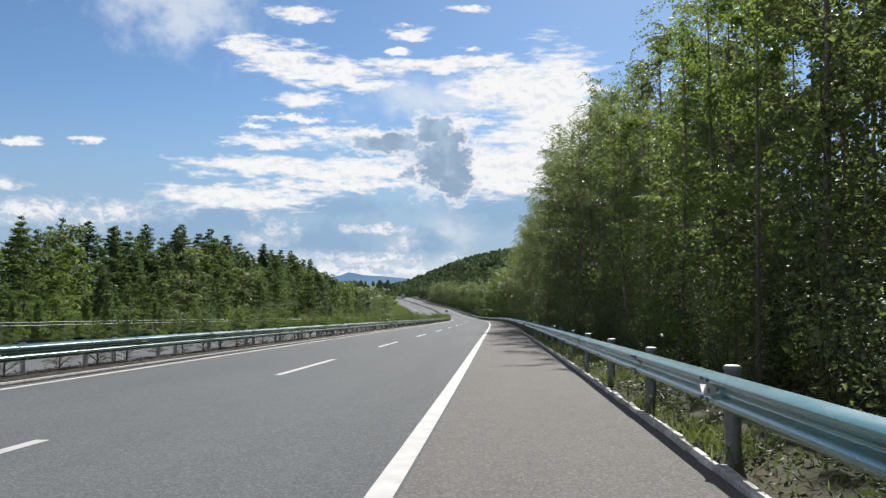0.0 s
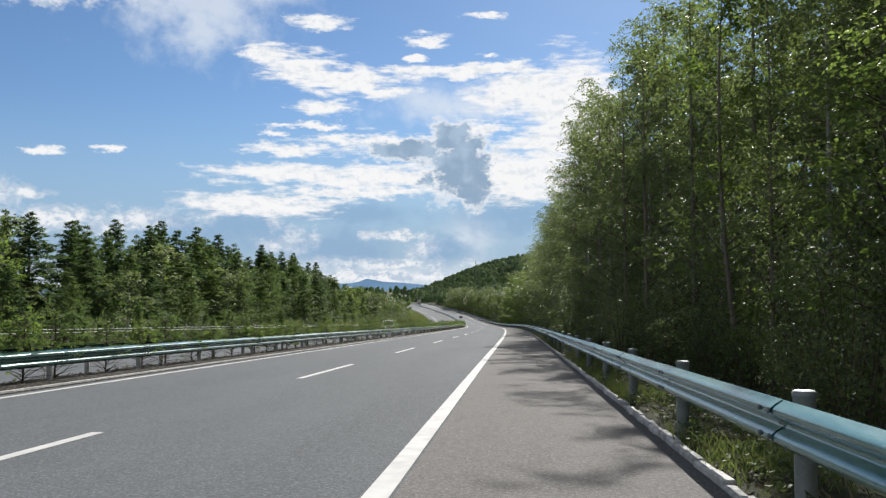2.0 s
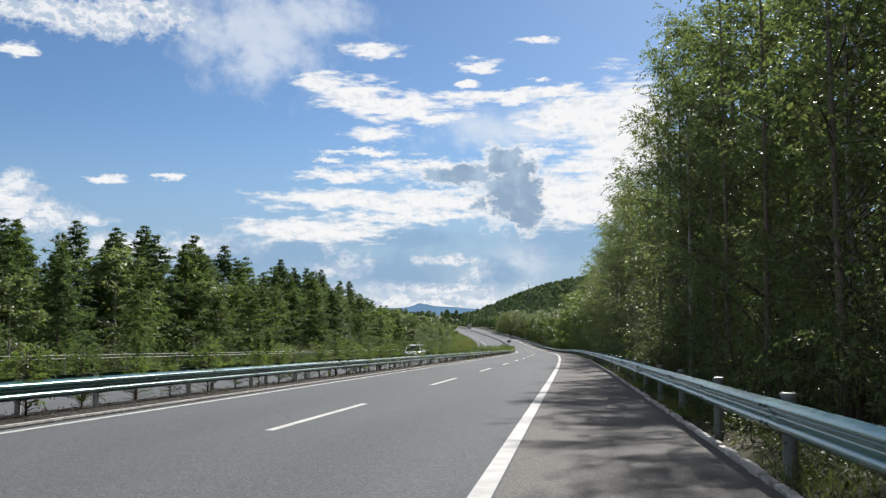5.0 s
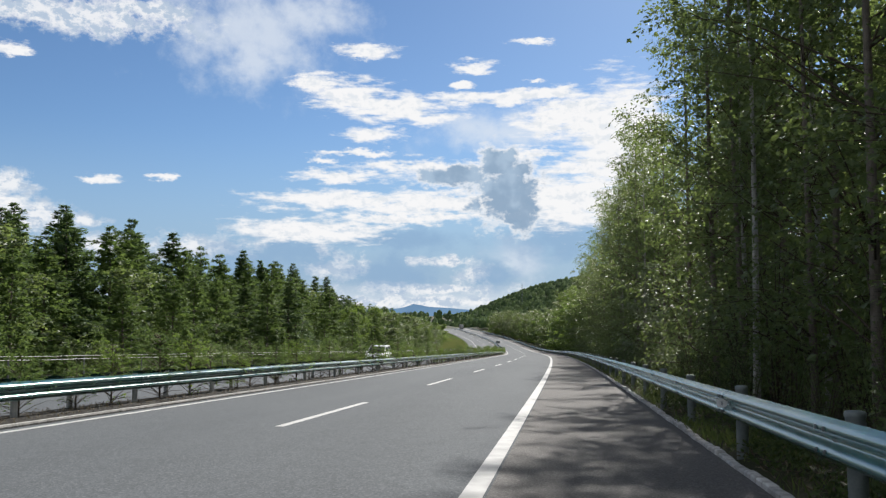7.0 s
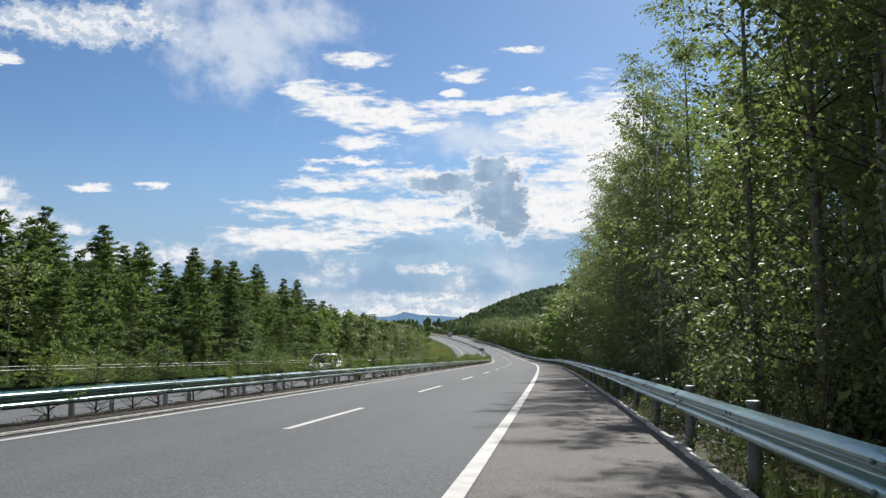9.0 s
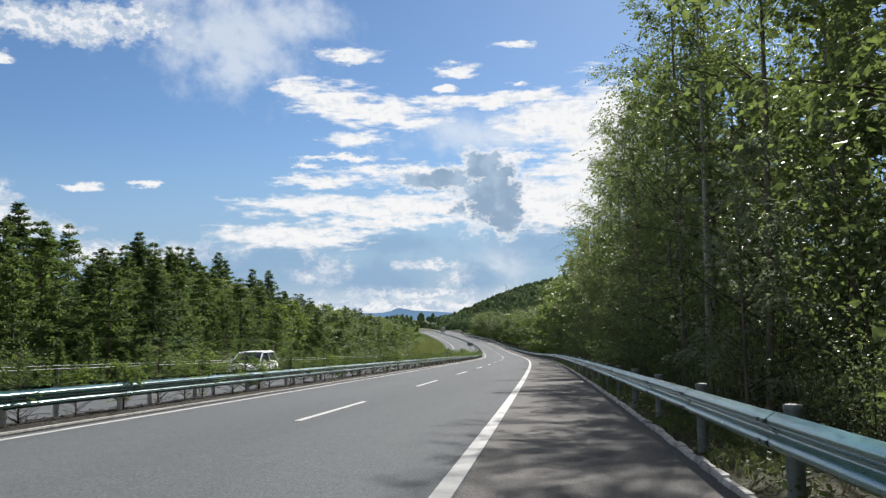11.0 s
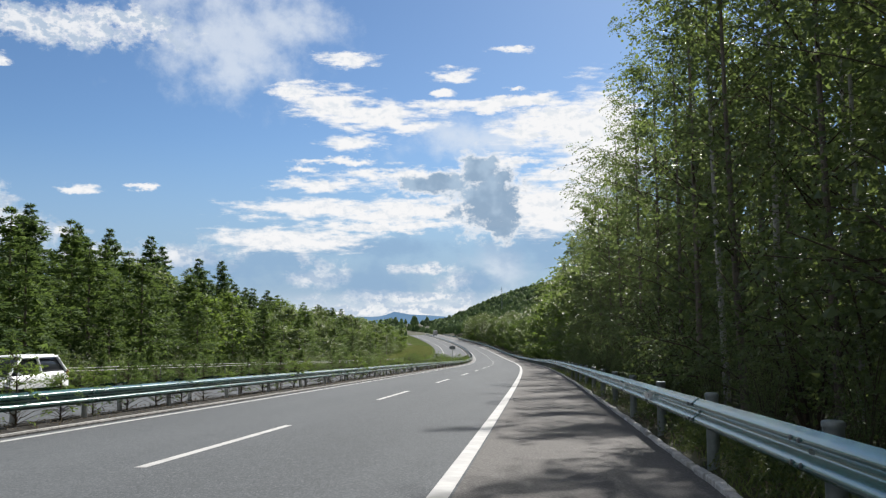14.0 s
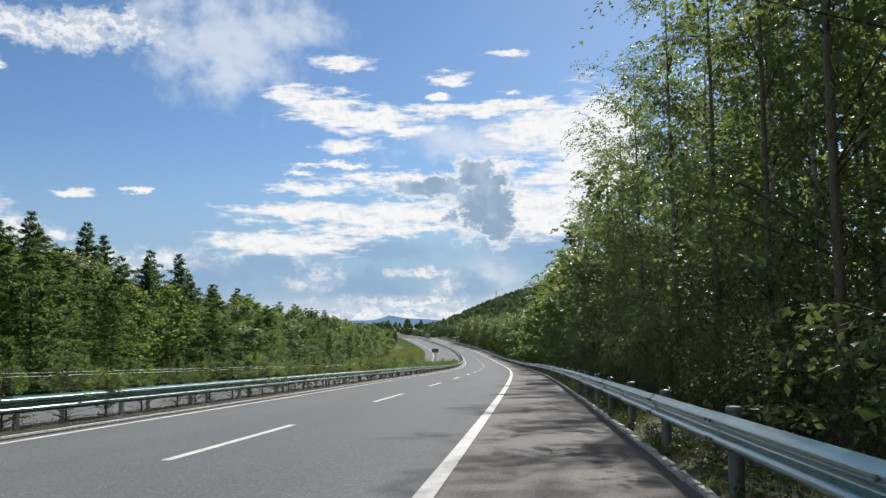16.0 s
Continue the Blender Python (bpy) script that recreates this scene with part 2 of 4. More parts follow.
def leafy(name, a, b, glow, through_share=0.45, rough=0.55, hue=0.3, shine=0.13, patch=0.0):
    """Leaves: gloss above, light shining through; each leaf and each tree a little different. patch: metres over which whole crowns differ."""
    mat, n = material(name)
    one = n("NewGeometry").outputs["Random Per Island"]
    own = n("ObjectInfo").outputs["Random"]
    col = blend(n, one, (*a, 1), (*b, 1))
    col = blend(n, n("Math", own, hue, operation="MULTIPLY").outputs[0], col, tuple(0.5 * (v + w) * 1.25 for v, w in zip(a, b)) + (1,))
    lit_col = blend(n, one, tuple(v * 0.8 for v in glow) + (1,), (*glow, 1))
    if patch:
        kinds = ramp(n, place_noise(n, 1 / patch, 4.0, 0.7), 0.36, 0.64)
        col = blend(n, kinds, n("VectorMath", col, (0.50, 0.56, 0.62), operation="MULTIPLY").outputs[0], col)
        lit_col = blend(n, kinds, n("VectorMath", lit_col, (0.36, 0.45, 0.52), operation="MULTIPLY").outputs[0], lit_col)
    top = gloss(n, col, rough + 0.05, shine=shine)
    lit = n("BsdfTranslucent", lit_col).outputs[0]
    return finish(mat, n, n("MixShader", through_share, top, lit).outputs[0])


def bark(name, a, b, scale):
    mat, n = material(name)
    rings = place_noise(n, scale, 6.0, 0.7, (1.0, 1.0, 0.35))
    marks = place_noise(n, scale * 2.2, 4.0, 0.6, (0.4, 0.4, 2.6))
    col = blend(n, ramp(n, rings, 0.35, 0.7), (*a, 1), (*b, 1))
    col = blend(n, n("Math", ramp(n, marks, 0.58, 0.70), 0.8, operation="MULTIPLY").outputs[0], col, (0.03, 0.028, 0.025, 1))
    return finish(mat, n, gloss(n, col, 0.9, 0.0, rings, 0.6, 0.02, 0.1))


def soil():
    mat, n = material("ground")
    big, mid, fine = place_noise(n, 0.05, 5.0, 0.6), place_noise(n, 0.8, 6.0, 0.7), place_noise(n, 14.0, 5.0, 0.7)
    grass = blend(n, ramp(n, mid, 0.3, 0.7), (0.030, 0.046, 0.015, 1), (0.070, 0.092, 0.030, 1))
    grass = blend(n, ramp(n, big, 0.35, 0.7), grass, (0.062, 0.078, 0.028, 1))
    col = blend(n, n("Math", ramp(n, fine, 0.50, 0.75), 0.6, operation="MULTIPLY").outputs[0], grass, (0.075, 0.060, 0.035, 1))
    return finish(mat, n, gloss(n, col, 1.0, 0.0, fine, 0.8, 0.05, 0.0))


def haze_blue():
    """Horizon hills, the haze of kilometres of air put in as glowing blue."""
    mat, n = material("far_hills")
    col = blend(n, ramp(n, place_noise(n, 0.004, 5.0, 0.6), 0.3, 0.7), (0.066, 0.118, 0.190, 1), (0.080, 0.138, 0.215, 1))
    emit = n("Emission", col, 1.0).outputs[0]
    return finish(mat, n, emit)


LANE = asphalt("lane_asphalt", (0.067, 0.073, 0.078), (0.083, 0.090, 0.096), (0.055, 0.059, 0.062))
SHOULDER = asphalt("shoulder_asphalt", (0.092, 0.088, 0.084), (0.112, 0.107, 0.102), (0.070, 0.067, 0.064))
PAINT = paint()
KERB = plain("kerb_concrete", (0.27, 0.265, 0.25), (0.50, 0.49, 0.47), 7.0, 0.9, bump=0.8, spread=0.5)
DIRT = plain("median_soil", (0.018, 0.017, 0.015), (0.052, 0.049, 0.042), 5.0, 0.95, bump=1.0, distance=0.04)
STEEL = plain("galvanised_post", (0.11, 0.135, 0.13), (0.18, 0.20, 0.195), 6.0, 0.6, metal=0.3, bump=0.1)
PALE_STEEL = plain("pale_post", (0.32, 0.33, 0.32), (0.46, 0.46, 0.45), 6.0, 0.6, metal=0.15, bump=0.1)
BOLT = plain("bolt_steel", (0.12, 0.12, 0.12), (0.20, 0.20, 0.20), 30.0, 0.5, metal=0.8)
SIDE_BEAM = beam_paint("pale_green_beam", (0.026, 0.130, 0.122), (0.048, 0.175, 0.166), 0.10, 0.20)
MID_BEAM = beam_paint("deep_green_beam", (0.010, 0.075, 0.062), (0.016, 0.100, 0.084), 0.20, 0.11)
WIRE = plain("fence_wire", (0.50, 0.50, 0.48), (0.62, 0.62, 0.60), 4.0, 0.7)
GROUND = soil()
FAR = haze_blue()
LITTER_FLOOR = plain("forest_floor", (0.022, 0.026, 0.012), (0.045, 0.044, 0.022), 0.6, 1.0, bump=0.8, distance=0.05)
GREEN_LEAF = leafy("broad_leaf", (0.058, 0.082, 0.038), (0.112, 0.144, 0.070), (0.180, 0.24, 0.062), 0.40, 0.50, 0.3, 0.24)
LIGHT_LEAF = leafy("light_leaf", (0.046, 0.080, 0.018), (0.090, 0.135, 0.035), (0.18, 0.26, 0.048), 0.42, 0.55, 0.3, 0.10)
NEEDLE = leafy("larch_needle", (0.044, 0.076, 0.025), (0.098, 0.146, 0.048), (0.16, 0.235, 0.055), 0.32, 0.6, 0.35, 0.06)
DARK_NEEDLE = leafy("spruce_needle", (0.036, 0.070, 0.030), (0.078, 0.120, 0.050), (0.125, 0.19, 0.052), 0.30, 0.6, 0.3, 0.06)
SHRUB_LEAF = leafy("shrub_leaf", (0.034, 0.052, 0.018), (0.072, 0.098, 0.034), (0.09, 0.12, 0.036), 0.34)
BLADE = leafy("grass_blade", (0.050, 0.078, 0.022), (0.105, 0.130, 0.044), (0.15, 0.19, 0.05), 0.34)
MEADOW = leafy("meadow_blade", (0.045, 0.058, 0.020), (0.130, 0.135, 0.055), (0.16, 0.18, 0.06), 0.35, 0.7)
# far leaves: haze put in as a paler, cooler green than near leaves
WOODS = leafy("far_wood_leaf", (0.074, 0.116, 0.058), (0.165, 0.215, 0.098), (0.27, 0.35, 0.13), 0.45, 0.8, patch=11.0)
BARK = bark("grey_bark", (0.10, 0.085, 0.07), (0.17, 0.15, 0.125), 9.0)
BIRCH = bark("pale_bark", (0.22, 0.215, 0.20), (0.36, 0.35, 0.32), 7.0)
REFLECTOR = plain("reflector_white", (0.70, 0.70, 0.68), (0.80, 0.80, 0.78), 20.0, 0.35)
SILVER_LEAF = leafy("silver_leaf", (0.12, 0.145, 0.09), (0.22, 0.245, 0.17), (0.22, 0.27, 0.14), 0.42)
LITTER = leafy("dry_litter", (0.05, 0.042, 0.03), (0.16, 0.13, 0.09), (0.15, 0.12, 0.07), 0.15, 0.8)
SIGN_BACK = plain("sign_back", (0.10, 0.105, 0.11), (0.15, 0.155, 0.16), 8.0, 0.55, metal=0.4)
TRUCK_BOX = plain("truck_box", (0.32, 0.30, 0.28), (0.42, 0.40, 0.37), 2.0, 0.5)
TRUCK_CAB = plain("truck_cab", (0.20, 0.03, 0.025), (0.26, 0.04, 0.03), 2.0, 0.35)
TAIL_RED = plain("tail_red", (0.30, 0.02, 0.015), (0.40, 0.03, 0.02), 9.0, 0.3)
CAR_WHITE = plain("car_white", (0.70, 0.71, 0.72), (0.76, 0.77, 0.78), 1.0, 0.25, bump=0.0)
CAR_GLASS = plain("car_glass", (0.02, 0.024, 0.028), (0.03, 0.035, 0.04), 1.0, 0.06, bump=0.0)
CAR_LAMP = plain("car_lamp", (0.55, 0.57, 0.60), (0.65, 0.67, 0.70), 8.0, 0.12, metal=0.5, bump=0.0)
TYRE = plain("tyre_rubber", (0.018, 0.018, 0.018), (0.03, 0.03, 0.03), 12.0, 0.8)
TWIG = bark("dark_twig", (0.05, 0.04, 0.03), (0.09, 0.07, 0.05), 20.0)


# ---- mesh makers ----
def mesh_of(name, verts, faces, mat, smooth=False):
    """A mesh from places and equal-sided faces (arrays)."""
    verts, faces = np.asarray(verts, np.float32), np.asarray(faces, np.int32)
    me = bpy.data.meshes.new(name)
    count, sides = faces.shape
    me.vertices.add(len(verts))
    me.vertices.foreach_set("co", verts.ravel())
    me.loops.add(count * sides)
    me.loops.foreach_set("vertex_index", faces.ravel())
    me.polygons.add(count)
    me.polygons.foreach_set("loop_start", np.arange(0, count * sides, sides, dtype=np.int32))
    me.polygons.foreach_set("use_smooth", np.full(count, smooth))
    me.update(calc_edges=True)
    me.materials.append(mat)
    return me


def part(name, source, mat=None, parent=None, label=""):
    """Links a bmesh or a mesh as one mesh object under a thing or a part."""
    if isinstance(source, bmesh.types.BMesh):
        me = bpy.data.meshes.new(name)
        source.to_mesh(me)
        source.free()
        me.materials.append(mat)
    else:
        me = source
    ob = new(name, me)
    if parent is not None:
        ob.parent = parent
    return tagged(ob, label)


def thing(name, label, category, group="", kind=""):
    return tagged(new(name), label, category, group, kind)


def block(sx, sy, sz, centre=(0, 0, 0), bevel=0.0):
    bm = bmesh.new()
    bmesh.ops.create_cube(bm, size=1.0, matrix=Matrix.Translation(centre) @ Matrix.Diagonal((sx, sy, sz, 1)))
    if bevel:
        bmesh.ops.bevel(bm, geom=bm.edges[:], offset=bevel, segments=1, affect="EDGES")
    return bm


def tube(points, radii, sides=6):
    """Verts and quad faces of a tapered tube along a line of places."""
    points = np.asarray(points, float)
    ways = np.gradient(points, axis=0)
    ways /= np.linalg.norm(ways, axis=1, keepdims=True) + 1e-9
    side = np.cross(ways, (0.31, 0.92, 0.22))
    side /= np.linalg.norm(side, axis=1, keepdims=True) + 1e-9
    up = np.cross(ways, side)
    a = np.linspace(0, 2 * np.pi, sides, endpoint=False)
    ring = np.cos(a)[None, :, None] * side[:, None] + np.sin(a)[None, :, None] * up[:, None]
    verts = (points[:, None] + ring * np.asarray(radii)[:, None, None]).reshape(-1, 3)
    i, j = np.meshgrid(np.arange(len(points) - 1), np.arange(sides), indexing="ij")
    k = (j + 1) % sides
    faces = np.stack([i * sides + j, i * sides + k, (i + 1) * sides + k, (i + 1) * sides + j], -1).reshape(-1, 4)
    return verts, faces


def joined(pieces):
    verts, faces, base = [], [], 0
    for v, f in pieces:
        verts.append(v)
        faces.append(f + base)
        base += len(v)
    return np.concatenate(verts), np.concatenate(faces)


def leaves(rng, places, length, width, droop=0.3, ways=None):
    """A leaf-shaped quad at each place, turned at random and hanging a little."""
    m = len(places)
    a = rng.uniform(0, 2 * np.pi, m)
    tilt = rng.normal(-droop, 0.5, m)
    along = np.stack([np.cos(a) * np.cos(tilt), np.sin(a) * np.cos(tilt), np.sin(tilt)], 1)
    if ways is not None:
        along = along * 0.8 + ways
        along /= np.linalg.norm(along, axis=1, keepdims=True) + 1e-9
    across = np.cross(along, rng.normal(0, 1, (m, 3)) * 0.7 + (0, 0, 1))
    across /= np.linalg.norm(across, axis=1, keepdims=True) + 1e-9
    size = rng.uniform(0.65, 1.25, m)[:, None]
    p = np.asarray(places)
    fold = np.cross(along, across) * width * 0.25 * size
    verts = np.stack([p, p + along * length * 0.45 * size + across * width * 0.5 * size + fold, p + along * length * size,
                      p + along * length * 0.45 * size - across * width * 0.5 * size + fold], 1).reshape(-1, 3)
    return verts, np.arange(m * 4).reshape(m, 4)


def strip(name, edges, s0, s1, step, mat, h=0.0):
    """A sheet along the road; edges: offsets, and heights above the pavement, from one side to the other."""
    s = np.arange(s0, s1 + step * 0.5, step)
    o = np.array([e[0] for e in edges])
    z = np.array([e[1] for e in edges]) + h
    verts = on_road(s[:, None], o[None], z[None]).reshape(-1, 3)
    m = len(o)
    i, j = np.meshgrid(np.arange(len(s) - 1), np.arange(m - 1), indexing="ij")
    faces = np.stack([i * m + j, i * m + j + 1, (i + 1) * m + j + 1, (i + 1) * m + j], -1).reshape(-1, 4)
    return mesh_of(name, verts, faces, mat)


# ---- ground and road ----
def land(s, o):
    """Height of the land over the pavement's plane."""
    s, o = np.broadcast_arrays(np.asarray(s, float), np.asarray(o, float))
    right = np.interp(o, [2.5, 3.4, 5.0, 8.0, 14.0, 30.0, 60.0], [0.04, 0.0, -0.40, -0.6, -0.2, 0.8, 2.5])
    # rise added behind the roadside wood to block bright sky between the trunks
    right = right + np.interp(o, [11, 16, 24, 40], [0, 0.8, 4.5, 9.0]) * np.clip(1 - (s - 190) / 70, 0, 1)
    rise = np.clip((s - 420) / 460, 0, 1) ** 1.3 * np.clip(1 - (s - 1150) / 500, 0, 1)
    right = right + np.interp(o, [30, 50, 65, 83, 108, 143, 200, 300, 600], [0, 1.0, 4, 11.5, 24.5, 38, 51, 56, 25]) * rise
    left = np.interp(-o, [19.9, 20.6, 24.0, 32.0, 60.0, 200.0], [-0.05, -0.1, -0.7, -0.6, -0.2, 1.0])
    bank = np.clip((s - 200) / 100, 0, 1) * np.clip(1 - (s - 420) / 150, 0, 1)
    left = left + np.interp(-o, [20.5, 26, 34, 60], [0, 1.6, 2.2, 2.6]) * bank
    z = np.where(o > -5, right, left) - np.interp(s, [750, 1100, 1700], [0, 10, 24]) * (o < 40)
    return np.where((o < 2.53) & (o > -19.8), -0.14, z)


def build_ground():
    o = np.array([-1400, -900, -600, -400, -260, -180, -120, -90, -70, -56, -46, -38, -32, -28, -25, -22.5, -20.6, -19.8, -16, -12, -8, -4, 0,
                  2.44, 2.5, 3.0, 3.4, 4.2, 5.0, 6.0, 7.0, 8.5, 10, 12, 15, 19, 24, 30, 38, 48, 60, 75, 90, 110, 130, 160, 190, 240, 300, 400, 600, 900, 1400.0])
    s = np.concatenate([np.arange(-110, 240, 2.0), np.arange(240, 700, 6.0), np.arange(700, 1500, 25.0), np.arange(1500, 4800, 150.0)])
    z = land(s[:, None], o[None])
    wild = np.array([[noise.noise((a * 0.13, b * 0.13, 2.0)) * 0.18 + noise.noise((a * 0.012, b * 0.012, 7.0)) * 1.6 * (abs(b) > 60) for b in o] for a in s])
    z = z + np.where((o[None] > 3.0) | (o[None] < -21), wild, 0)
    verts = on_road(s[:, None], o[None], z).reshape(-1, 3)
    m = len(o)
    i, j = np.meshgrid(np.arange(len(s) - 1), np.arange(m - 1), indexing="ij")
    faces = np.stack([i * m + j, i * m + j + 1, (i + 1) * m + j + 1, (i + 1) * m + j], -1).reshape(-1, 4)
    me = mesh_of("ground", verts, faces, GROUND, True)
    me.materials.append(LITTER_FLOOR)
    sm, om = (s[:-1] + s[1:]) / 2, (o[:-1] + o[1:]) / 2
    wood = (om[None] > 2.5) | ((om[None] < -27) & ~((sm[:, None] > 240) & (sm[:, None] < 470) & (om[None] > -33)))
    wood = wood | (sm[:, None] > 720) | ((om[None] < -20) & (sm[:, None] < 236))
    me.polygons.foreach_set("material_index", wood.astype(np.int32).ravel())
    ob = new("ground", me)
    tagged(ob, "grassy and earthy roadside land with low plants", "ground", kind="structure")


def build_road():
    road = tagged(new("road", strip("road", [(-7.85, -0.1), (-7.85, 0), (0.12, 0)], -100, 700, 2.0, LANE)),
                  "grey asphalt carriageway with two lanes running downhill", "road", kind="structure")
    shoulder = tagged(new("pavement", strip("pavement", [(0.12, 0.0), (2.55, -0.005)], -100, 700, 2.0, SHOULDER)),
                      "brownish grey asphalt hard shoulder beside the lanes", "hard shoulder", kind="structure")
    other = tagged(new("road", strip("road", [(-19.8, -0.1), (-19.75, 0), (-9.1, 0), (-9.1, -0.1)], -100, 700, 2.0, LANE)),
                   "grey asphalt carriageway for oncoming traffic beyond the median", "road", kind="structure")
    tagged(new("median", strip("median", [(-9.12, 0.02), (-8.75, 0.10), (-8.2, 0.10), (-7.83, 0.015)], -100, 700, 1.0, DIRT)),
           "narrow brown soil median between the carriageways", "median", kind="structure")
    tagged(new("median_kerb", strip("median_kerb", [(-7.97, 0.0), (-7.965, 0.055), (-7.86, 0.055), (-7.855, -0.02)], -100, 690, 2.0, KERB)),
           "low pale concrete kerb edging the median", "kerb", kind="structure")
    for name, home, o, w in (("edge_line", road, -0.005, 0.20), ("edge_line", road, -7.5, 0.15), ("edge_line", other, -9.4, 0.15), ("edge_line", other, -16.9, 0.18)):
        part(name, strip(name, [(o - w / 2, 0.005), (o + w / 2, 0.005)], -100, 690, 2.0, PAINT), None, home, "white painted solid line")
    for home, o, start in ((road, -3.75, 8.226 - 6), (other, -13.15, 5.0)):
        for k in range(-5, 44):
            a = start + 15 * k
            part("lane_dash", strip("lane_dash", [(o - 0.075, 0.005), (o + 0.075, 0.005)], a, a + 6, 1.0, PAINT), None, home)


# ---- guardrails ----
def wave(depth=0.083, height=0.31):
    """Section of a W-beam: x towards the road, z up, from the bottom: two rounded ridges with a valley between."""
    u = np.linspace(0, 1, 29)
    hump = np.clip(0.5 - 0.56 * np.cos(4 * np.pi * (0.045 + 0.91 * u)), 0, 1) ** 0.75
    return np.stack([depth * np.clip(hump, 0.06, 1.0), u * height], 1)


def beam_mesh(name, length, toward, mat):
    ring = wave()
    m = len(ring)
    verts = np.array([[toward * (x - back), y, z] for back in (0.0, 0.004) for y in (0.0, length) for x, z in ring])
    j = np.arange(m - 1)
    front = np.stack([j, j + 1, m + j + 1, m + j], 1)
    return mesh_of(name, verts, np.concatenate([front, front[:, ::-1] + 2 * m]), mat, True)


def post_mesh(name, radius, height, deep=0.5, mat=None):
    v, f = tube([(0, 0, -deep), (0, 0, 0), (0, 0, height * 0.5), (0, 0, height)], [radius] * 4, 12)
    return mesh_of(name, v, f, mat or STEEL, True)


def cap_mesh(radius):
    v, f = tube([(0, 0, -0.02), (0, 0, 0.012), (0, 0, 0.022), (0, 0, 0.024)], [radius * 1.09, radius * 1.09, radius * 0.9, 0.001], 12)
    return mesh_of("cap", v, f, STEEL, True)


def bolt_mesh(toward):
    v, f = tube([(0, 0, 0), (toward * 0.012, 0, 0), (toward * 0.018, 0, 0), (toward * 0.019, 0, 0)], [0.020, 0.020, 0.012, 0.001], 6)
    return mesh_of("bolt", v, f, BOLT)


def guardrail(label, o_back, toward, low, mat, phase, radius, height, first, last, caps=True, post_gap=0.13, span=4.0):
    """A run of W-beams, posts, spacers and bolts; o_back: the beam's rear face."""
    rail = thing("guardrail", label, "guardrail")
    beam, post, cap, bolt = beam_mesh("beam", span + 0.30, toward, mat), post_mesh("post", radius, height, 0.5, STEEL if caps else PALE_STEEL), cap_mesh(radius), bolt_mesh(toward)
    spacer = bpy.data.meshes.new("spacer")
    bm = block(post_gap - radius + 0.02, 0.14, 0.2, (-toward * (post_gap - radius) / 2, 0, low + 0.155), 0.01)
    bm.to_mesh(spacer)
    bm.free()
    spacer.materials.append(STEEL)
    rng = random.Random(int(abs(o_back) * 100))
    k = 0
    s = first + phase
    while s < last:
        lift = rng.uniform(-0.003, 0.003)
        b = part("beam", beam, None, rail)
        b.matrix_basis = stand(s, o_back + toward * 0.005 * (k % 2), low + lift, 0, True)
        p = part("post", post, None, rail)
        p.matrix_basis = stand(s + 0.03, o_back - toward * post_gap, lift, 0) @ pose(0, 0, 0, rng.uniform(-0.6, 0.6), rng.uniform(-0.6, 0.6), rng.uniform(0, 90))
        if caps:
            c = part("cap", cap, None, p)
            c.matrix_basis = pose(0, 0, height)
        q = part("spacer", spacer, None, rail)
        q.matrix_basis = stand(s + 0.03, o_back, lift, 0, True)
        if s < 200:
            for dy in (-0.10, 0.10):
                for dz in (0.072, 0.238):
                    t = part("bolt", bolt, None, b)
                    t.matrix_basis = pose(toward * 0.083, 0.13 + dy, dz)
        s += span
        k += 1
    ring = wave()
    ss = np.arange(s, 690, 4.0)
    m = len(ring)
    verts = np.concatenate([on_road(np.full(m, a), o_back + toward * ring[:, 0], low + ring[:, 1]) for a in ss])
    i, j = np.meshgrid(np.arange(len(ss) - 1), np.arange(m - 1), indexing="ij")
    jj = j + 1
    faces = np.stack([i * m + j, i * m + jj, (i + 1) * m + jj, (i + 1) * m + j], -1).reshape(-1, 4)
    part("far_beam", mesh_of("far_beam", verts, faces, mat, True), None, rail)
    stubs = joined([tube(on_road(np.full(2, a), o_back - toward * post_gap, np.array([-0.3, height])), [radius, radius], 5) for a in ss])
    tagged(part("post_run", mesh_of("post_run", *stubs, STEEL), None, rail), kind="stuff")
    return rail


def build_kerb():
    kerb = thing("kerb", "low grey concrete kerb of weathered blocks edging the shoulder", "kerb", kind="structure")
    me = bpy.data.meshes.new("kerb_stone")
    bm = block(0.105, 0.470, 0.30, (0, 0, -0.105), 0.014)
    bm.to_mesh(me)
    bm.free()
    me.materials.append(KERB)
    rng = random.Random(4)
    for k in range(-8, 290):
        stone = part("kerb_stone", me, None, kerb)
        stone.matrix_basis = stand(0.5 * k + 0.25, 2.60 + rng.uniform(-0.016, 0.016), rng.uniform(-0.022, 0.014), rng.uniform(-2.0, 2.0), True)
    far = strip("kerb_run", [(2.54, -0.1), (2.542, 0.05), (2.64, 0.05), (2.642, -0.1)], 145, 690, 2.0, KERB)
    part("kerb_run", far, None, kerb)


